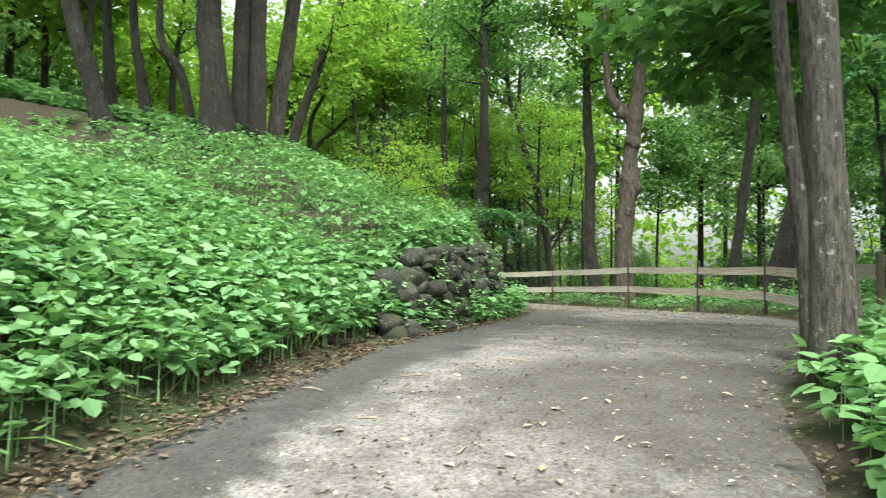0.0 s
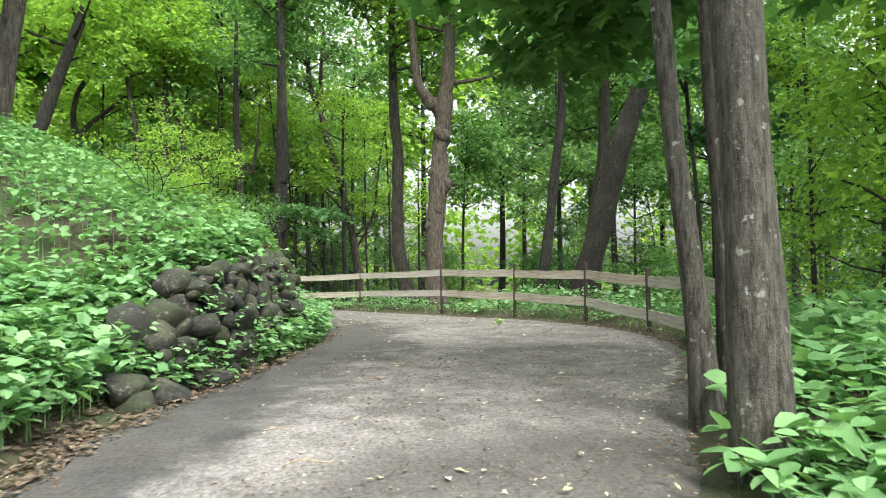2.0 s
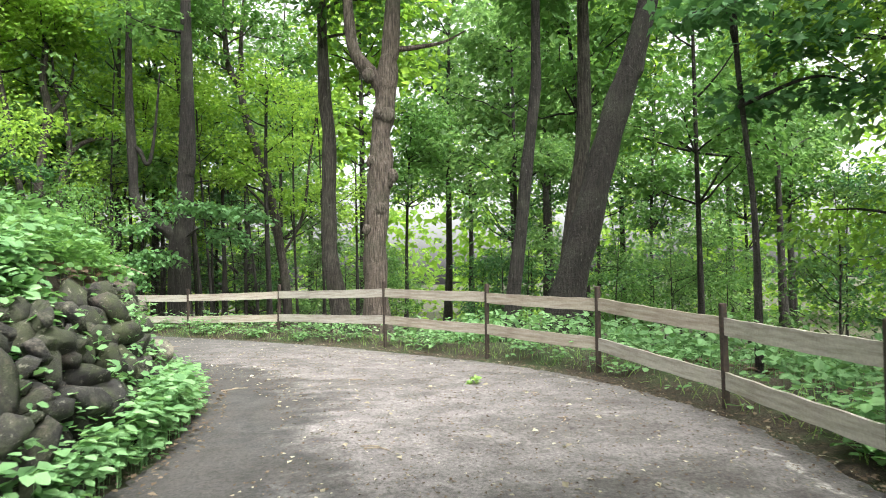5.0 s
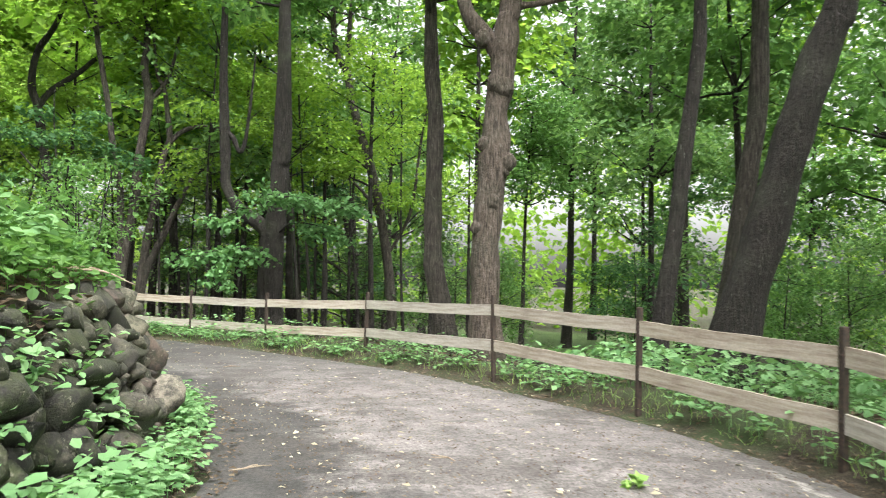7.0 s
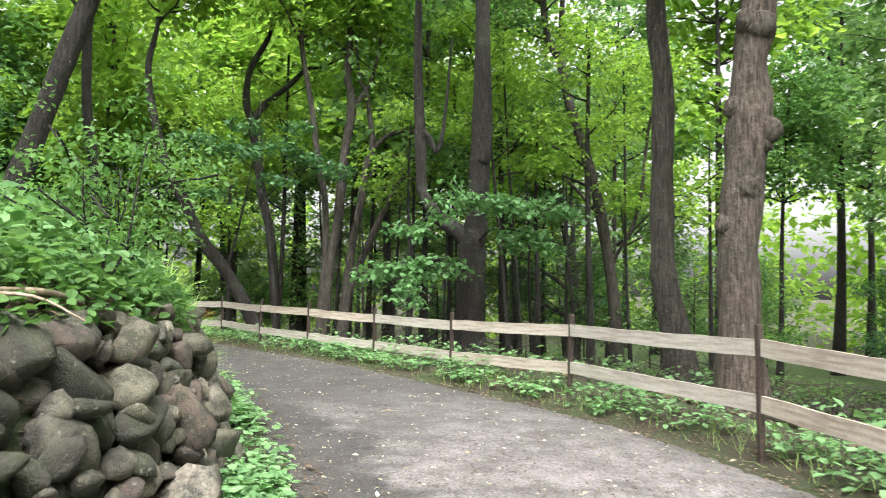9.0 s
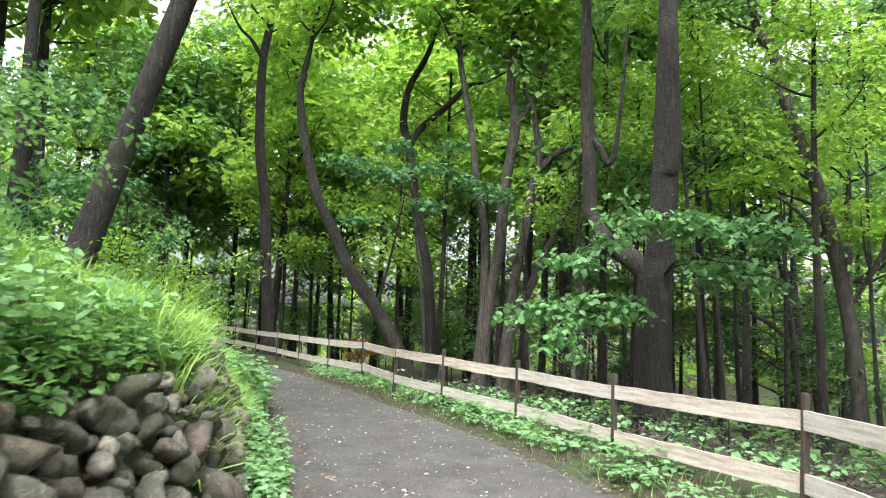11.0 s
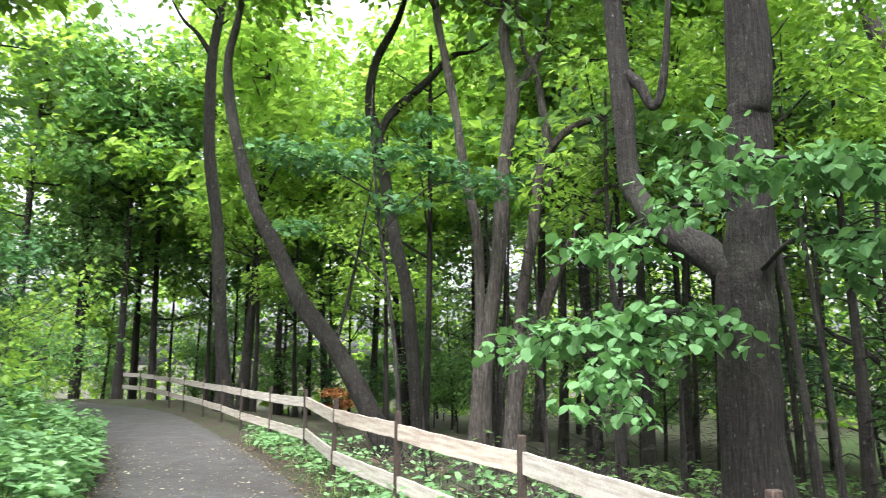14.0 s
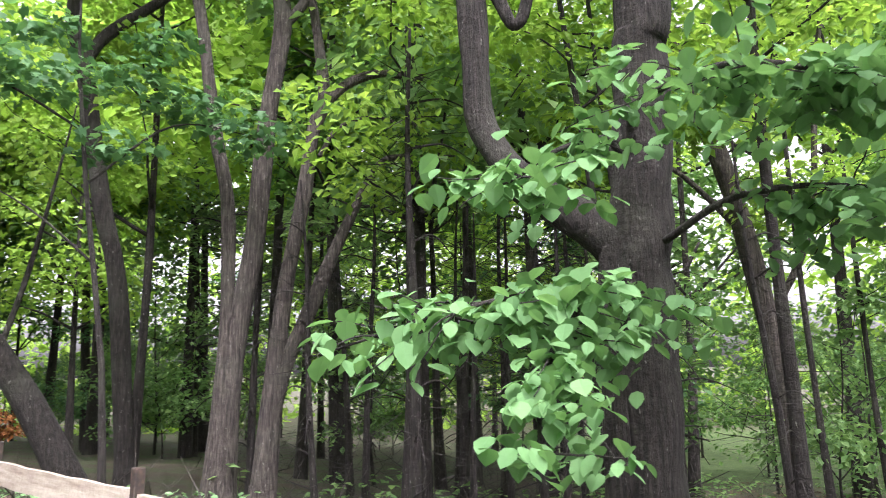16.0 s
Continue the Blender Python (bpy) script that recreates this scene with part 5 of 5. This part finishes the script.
wall_plants(40, W0 + 4.5, W0 + 7.5, 72, "sparse leafy tufts growing from the joints of the wall")


def grass(count, s0, s1, off0, off1, side, seed, length=(0.25, 0.5), label=""):
    g = np.random.default_rng(seed)
    x, y = lane_points(g, count, s0, s1, off0, off1, side)
    keep = wobble(x, y, 0.7, seed) + g.normal(0, 0.5, count) > -0.5
    x, y = x[keep], y[keep]
    n = len(x)
    v = leaves("blade", np.stack([x, y, terrain(x, y) - 0.01], 1), g.uniform(*length, n), g.uniform(0, 6.28, n), g.normal(0.85, 0.3, n), g.normal(0, 0.3, n))
    return tagged(new("grass", mesh_of("grass", *v, GRASS)), label, "grass", kind="stuff")


herbs(300, W1 - 0.8, W1 + 2.6, 0.25, 1.1, 1, 68, height=(0.1, 0.4), leaf=(0.05, 0.11), per=6, label="leafy plants round the end of the wall", gaps=-0.4)
herbs(330, W0 + 2.2, W0 + 7.0, 0.0, 0.2, 1, 69, height=(0.15, 0.55), leaf=(0.06, 0.12), per=7, label="leafy plants standing against the wall", gaps=0.1)
grass(36000, W1 - 3.0, W1 + 4.2, 0.55, 3.4, 1, 61, length=(0.25, 0.6), label="long bright grass on the bank beside the path")
grass(3600, 14.0, S_END, 0.1, 0.9, -1, 62, length=(0.08, 0.26), label="short grass along the foot of the fence")
grass(2500, 6.0, W0, 0.4, 3.0, 1, 63, length=(0.3, 0.6), label="grass among the plants of the bank")


def weed(x, y, seed):
    g = np.random.default_rng(seed)
    n = 26
    a = g.uniform(0, 6.28, n)
    z = float(lane([x], [y])[3][0]) + 0.03
    p = np.stack([x + 0.03 * np.cos(a), y + 0.03 * np.sin(a), z + g.uniform(0, 0.06, n)], 1)
    v = joined(leaves("oval", p, g.uniform(0.05, 0.11, n), a, g.normal(0.3, 0.3, n), g.normal(0, 0.3, n)), leaves("blade", p[:14] * (1, 1, 0) + (0, 0, z), g.uniform(0.1, 0.18, 14), a[:14], g.normal(0.7, 0.3, 14), np.zeros(14)))
    tagged(new("weed", mesh_of("weed", *v, GRASS)), "small green weed tuft sprouting from the asphalt", "weed")


weed(4.56, 14.5, 5)


def brushwood(count, seed):
    """Dead twigs lying and leaning on the forest floor behind the fence."""
    g = np.random.default_rng(seed)
    x, y = lane_points(g, count, S_MID, S_END, 1.8, 13.0, -1)
    z = terrain(x, y)
    n = len(x)
    v = leaves("stalk", np.stack([x, y, z], 1), g.uniform(0.5, 1.5, n), g.uniform(0, 6.28, n), np.abs(g.normal(0.1, 0.28, n)), g.normal(0, 0.3, n))
    tagged(new("brushwood", mesh_of("brushwood", *v, BARK)), "dead grey twigs strewn over the forest floor", "brushwood", kind="stuff")


brushwood(7000, 89)


# ---- litter ----
def litter(name, count, s0, s1, off0, off1, side, seed, size, mat, shape, label, lift=0.010, edge=0.0):
    g = np.random.default_rng(seed)
    x, y = lane_points(g, count, s0, s1, off0, off1, side)
    s, d, w, pz = lane(x, y)
    if edge:
        keep = g.random(count) < np.exp((np.abs(d) - w) / edge) + 0.22
        x, y, d, w, pz = x[keep], y[keep], d[keep], w[keep], pz[keep]
    u = np.clip(0.5 - d / (2 * w), 0, 1)
    z = np.where(np.abs(d) < w, pz + 0.03 * np.sin(np.pi * u), terrain(x, y)) + lift
    n = len(x)
    v = leaves(shape, np.stack([x, y, z], 1), g.uniform(*size, n), g.uniform(0, 6.28, n), g.normal(0.0, 0.16, n), g.normal(0, 0.2, n))
    return tagged(new(name, mesh_of(name, *v, mat)), label, "leaf litter", kind="stuff")


litter("fallen_leaves", 7500, 6.5, S_END, -3.9, 0.0, -1, 81, (0.012, 0.04), LITTER, "oval", "pale fallen leaf scraps scattered over the path", edge=0.8)
litter("fallen_leaves", 760, 6.5, S_END, -3.9, 0.0, -1, 82, (0.045, 0.08), LITTER, "oval", "larger pale fallen leaves on the path")
litter("plant_debris", 12000, 6.5, 27.0, -3.9, 0.0, -1, 83, (0.01, 0.035), DEAD, "far", "dark crumbs of dry leaves and seeds on the path")
litter("dead_leaves", 5200, 6.5, S_END, -0.3, 0.5, 1, 84, (0.025, 0.065), DEAD, "oval", "brown dead leaves gathered along the bank's foot", 0.02)
litter("dead_leaves", 3200, 6.5, S_END, -0.25, 0.4, -1, 85, (0.025, 0.07), DEAD, "oval", "brown dead leaves gathered along the path's outer edge", 0.02)
litter("dead_leaves", 2600, W0, W1, 0.5, 1.6, 1, 86, (0.06, 0.14), DEAD, "oval", "brown dead leaves on the bank above the wall", 0.02)
litter("dead_leaves", 9000, 12.0, S_END, 1.5, 22.0, -1, 87, (0.1, 0.22), DEAD, "far", "brown leaf litter on the forest floor", 0.03)


litter("dead_leaves", 3400, 6.5, W0 + 3.0, -0.16, 0.6, 1, 88, (0.03, 0.085), DEAD, "oval", "curled brown dead leaves at the foot of the bank", 0.03)


def twig(x, y, yaw, length, seed):
    g = np.random.default_rng(seed)
    s, d, w, pz = lane([x], [y])
    p = [(-length / 2, 0, 0.0), (-length * 0.15, g.normal(0, 0.08) * length, 0.006), (length * 0.2, g.normal(0, 0.1) * length, 0.004), (length / 2, g.normal(0, 0.1) * length, 0.0)]
    t = tube(*bend(p, [0.005, 0.006, 0.005, 0.002], 4), 5, 0.05, seed)
    side = tube(*bend([p[1], (0.05 * length, 0.18 * length, 0.008), (0.2 * length, 0.25 * length, 0.004)], [0.004, 0.003, 0.001], 3), 4, 0.0, seed)
    ob = new("fallen_twig", mesh_of("fallen_twig", *joined(t, side), TWIG, flat=False))
    ob.matrix_world = Matrix.Translation((x, y, float(pz[0]) + 0.032)) @ pose(0, 0, 0, 0, 0, yaw)
    return tagged(ob, "thin pale fallen twig lying on the path", "twig", "twigs on the path")


for k, (x, y) in enumerate([(0.2, 4.9), (0.75, 4.4), (-0.3, 5.6), (1.1, 6.6), (2.2, 7.6), (0.9, 7.3), (3.2, 8.4), (3.6, 9.9), (2.1, 9.7), (4.6, 12.4), (3.4, 15.4), (2.0, 15.2), (2.6, 17.6), (-0.95, 21.9), (1.0, 21.0), (0.2, 22.6), (1.7, 8.9), (4.9, 13.6), (2.9, 12.0), (0.4, 6.0)]):
    twig(x, y, (k * 67) % 180, 0.16 + 0.05 * (k % 4), k)


def fallen_branch(x, y, yaw, length):
    p = [(-length / 2, 0, 0.02), (-length * 0.2, 0.05, 0.05), (length * 0.2, -0.04, 0.06), (length / 2, 0.06, 0.0)]
    side = [(-length * 0.1, 0.02, 0.05), (0.05, -0.2, 0.04), (0.12, -0.42, -0.06)]
    v = joined(tube(*bend(p, [0.024, 0.02, 0.016, 0.008], 5), 7, 0.06, 3), tube(*bend(side, [0.011, 0.008, 0.003], 4), 5, 0.04, 4))
    ob = new("fallen_branch", mesh_of("fallen_branch", *v, TWIG, flat=False))
    ob.matrix_world = Matrix.Translation((x, y, ground_z(x, y) + 0.01)) @ pose(0, 0, 0, 0, 0, yaw)
    tagged(ob, "pale dead branch lying on the crest of the stone wall", "branch")


fallen_branch(0.62, 15.6, 80, 1.1)


# ---- dry stone wall ----
def build_wall():
    wall = tagged(new("stone_wall"), "dry stacked wall of rounded field stones holding up the bank", "stone wall")
    g = np.random.default_rng(71)
    shapes = []
    for k in range(12):
        bm = bmesh.new()
        bmesh.ops.create_icosphere(bm, subdivisions=2, radius=1.0)
        o = Vector((k * 3.7, k * 1.3, 0))
        for v in bm.verts:
            n = v.co.normalized()
            f = 1 + 0.30 * noise.noise(n * 1.1 + o) + 0.12 * noise.noise(n * 2.4 + o) + 0.04 * noise.noise(n * 6 + o)
            q = n * f
            for ax in Vector((0.1, 0.2, 0.95)), Vector((0.7, -0.6, -0.3)), Vector((0.8, 0.5, 0.3)), Vector((-0.5, 0.7, 0.5)), Vector((0.2, -0.8, 0.6)), Vector((-0.3, -0.4, -0.8)):
                ax = (ax + 0.5 * Vector((math.sin(k), math.cos(2 * k), math.sin(3 * k)))).normalized()
                over = q.dot(ax) - 0.47
                if over > 0:
                    q -= ax * over * 0.95
            v.co = q * 1.13
        me = bpy.data.meshes.new("stone")
        bm.to_mesh(me)
        bm.free()
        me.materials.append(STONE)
        me.polygons.foreach_set("use_smooth", [True] * len(me.polygons))
        shapes.append(me)
    bm = bmesh.new()
    bmesh.ops.create_icosphere(bm, subdivisions=1, radius=1.0)
    small = bpy.data.meshes.new("rubble_shape")
    bm.to_mesh(small)
    bm.free()
    k0 = int(np.abs(ALONG - S_WALL[0]).argmin())
    wall.location = (*LEFT[k0], PZ[k0])
    o = wall.location.copy()
    rest, boxes = [], None
    for back in (0, 1):
        z = 0.06
        while z < 1.6:
            size = g.uniform(0.082, 0.108) * (1.15 if z < 0.5 else 1.0)
            s = W_S0 + g.uniform(0, 0.2)
            while s < S_WALL[1] + 1.3:
                r = size * float(np.interp(s, [S_WALL[0] + 3.0, S_WALL[0] + 7.0], [1.2, 0.95])) * g.choice([0.6, 0.85, 1.1, 1.4, 1.8], p=[0.25, 0.25, 0.22, 0.16, 0.12])
                i = float(np.interp(s, ALONG, np.arange(len(ALONG))))
                lx, ly, pz = (float(np.interp(i, np.arange(len(ALONG)), c)) for c in (LEFT[:, 0], LEFT[:, 1], PZ))
                j = min(int(i), len(ALONG) - 2)
                tx, ty = (LEFT[j + 1] - LEFT[j]) / (np.linalg.norm(LEFT[j + 1] - LEFT[j]) + 1e-9)
                late = float(np.interp(s, [S_WALL[0] + 2.0, S_WALL[0] + 6.0], [0, 1]))
                off = 0.14 + 0.22 * late + (0.24 + 0.12 * late) * z + back * 0.24 + g.normal(0, 0.04)
                if z < 1.16 * float(wall_height(s)) + g.uniform(-0.06, 0.1):
                    m = Matrix.Translation(Vector((lx - ty * off, ly + tx * off, pz - 0.03 + z + g.normal(0, 0.03))) - o) @ pose(0, 0, 0, g.normal(0, 28), g.normal(0, 28), math.degrees(math.atan2(ty, tx)) + g.normal(0, 25))
                    m = m @ Matrix.Diagonal((r * g.uniform(1.0, 1.45), r * g.uniform(0.9, 1.25), r * g.uniform(0.72, 1.0), 1))
                    me = shapes[g.integers(12)]
                    if back or r < 0.095:
                        src = small if back else me
                        co = np.array([v.co for v in src.vertices])
                        co = np.c_[co, np.ones(len(co))] @ np.array(m).T
                        rest.append((co[:, :3], np.full(len(src.polygons), 3), np.array([v for p in src.polygons for v in p.vertices])))
                    else:
                        put("stone", me, wall, "", m)
                s += r * g.uniform(1.75, 2.1)
            z += size * 1.36
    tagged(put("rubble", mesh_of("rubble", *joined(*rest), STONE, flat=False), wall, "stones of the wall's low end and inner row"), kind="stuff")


W_S0 = S_WALL[0]
build_wall()
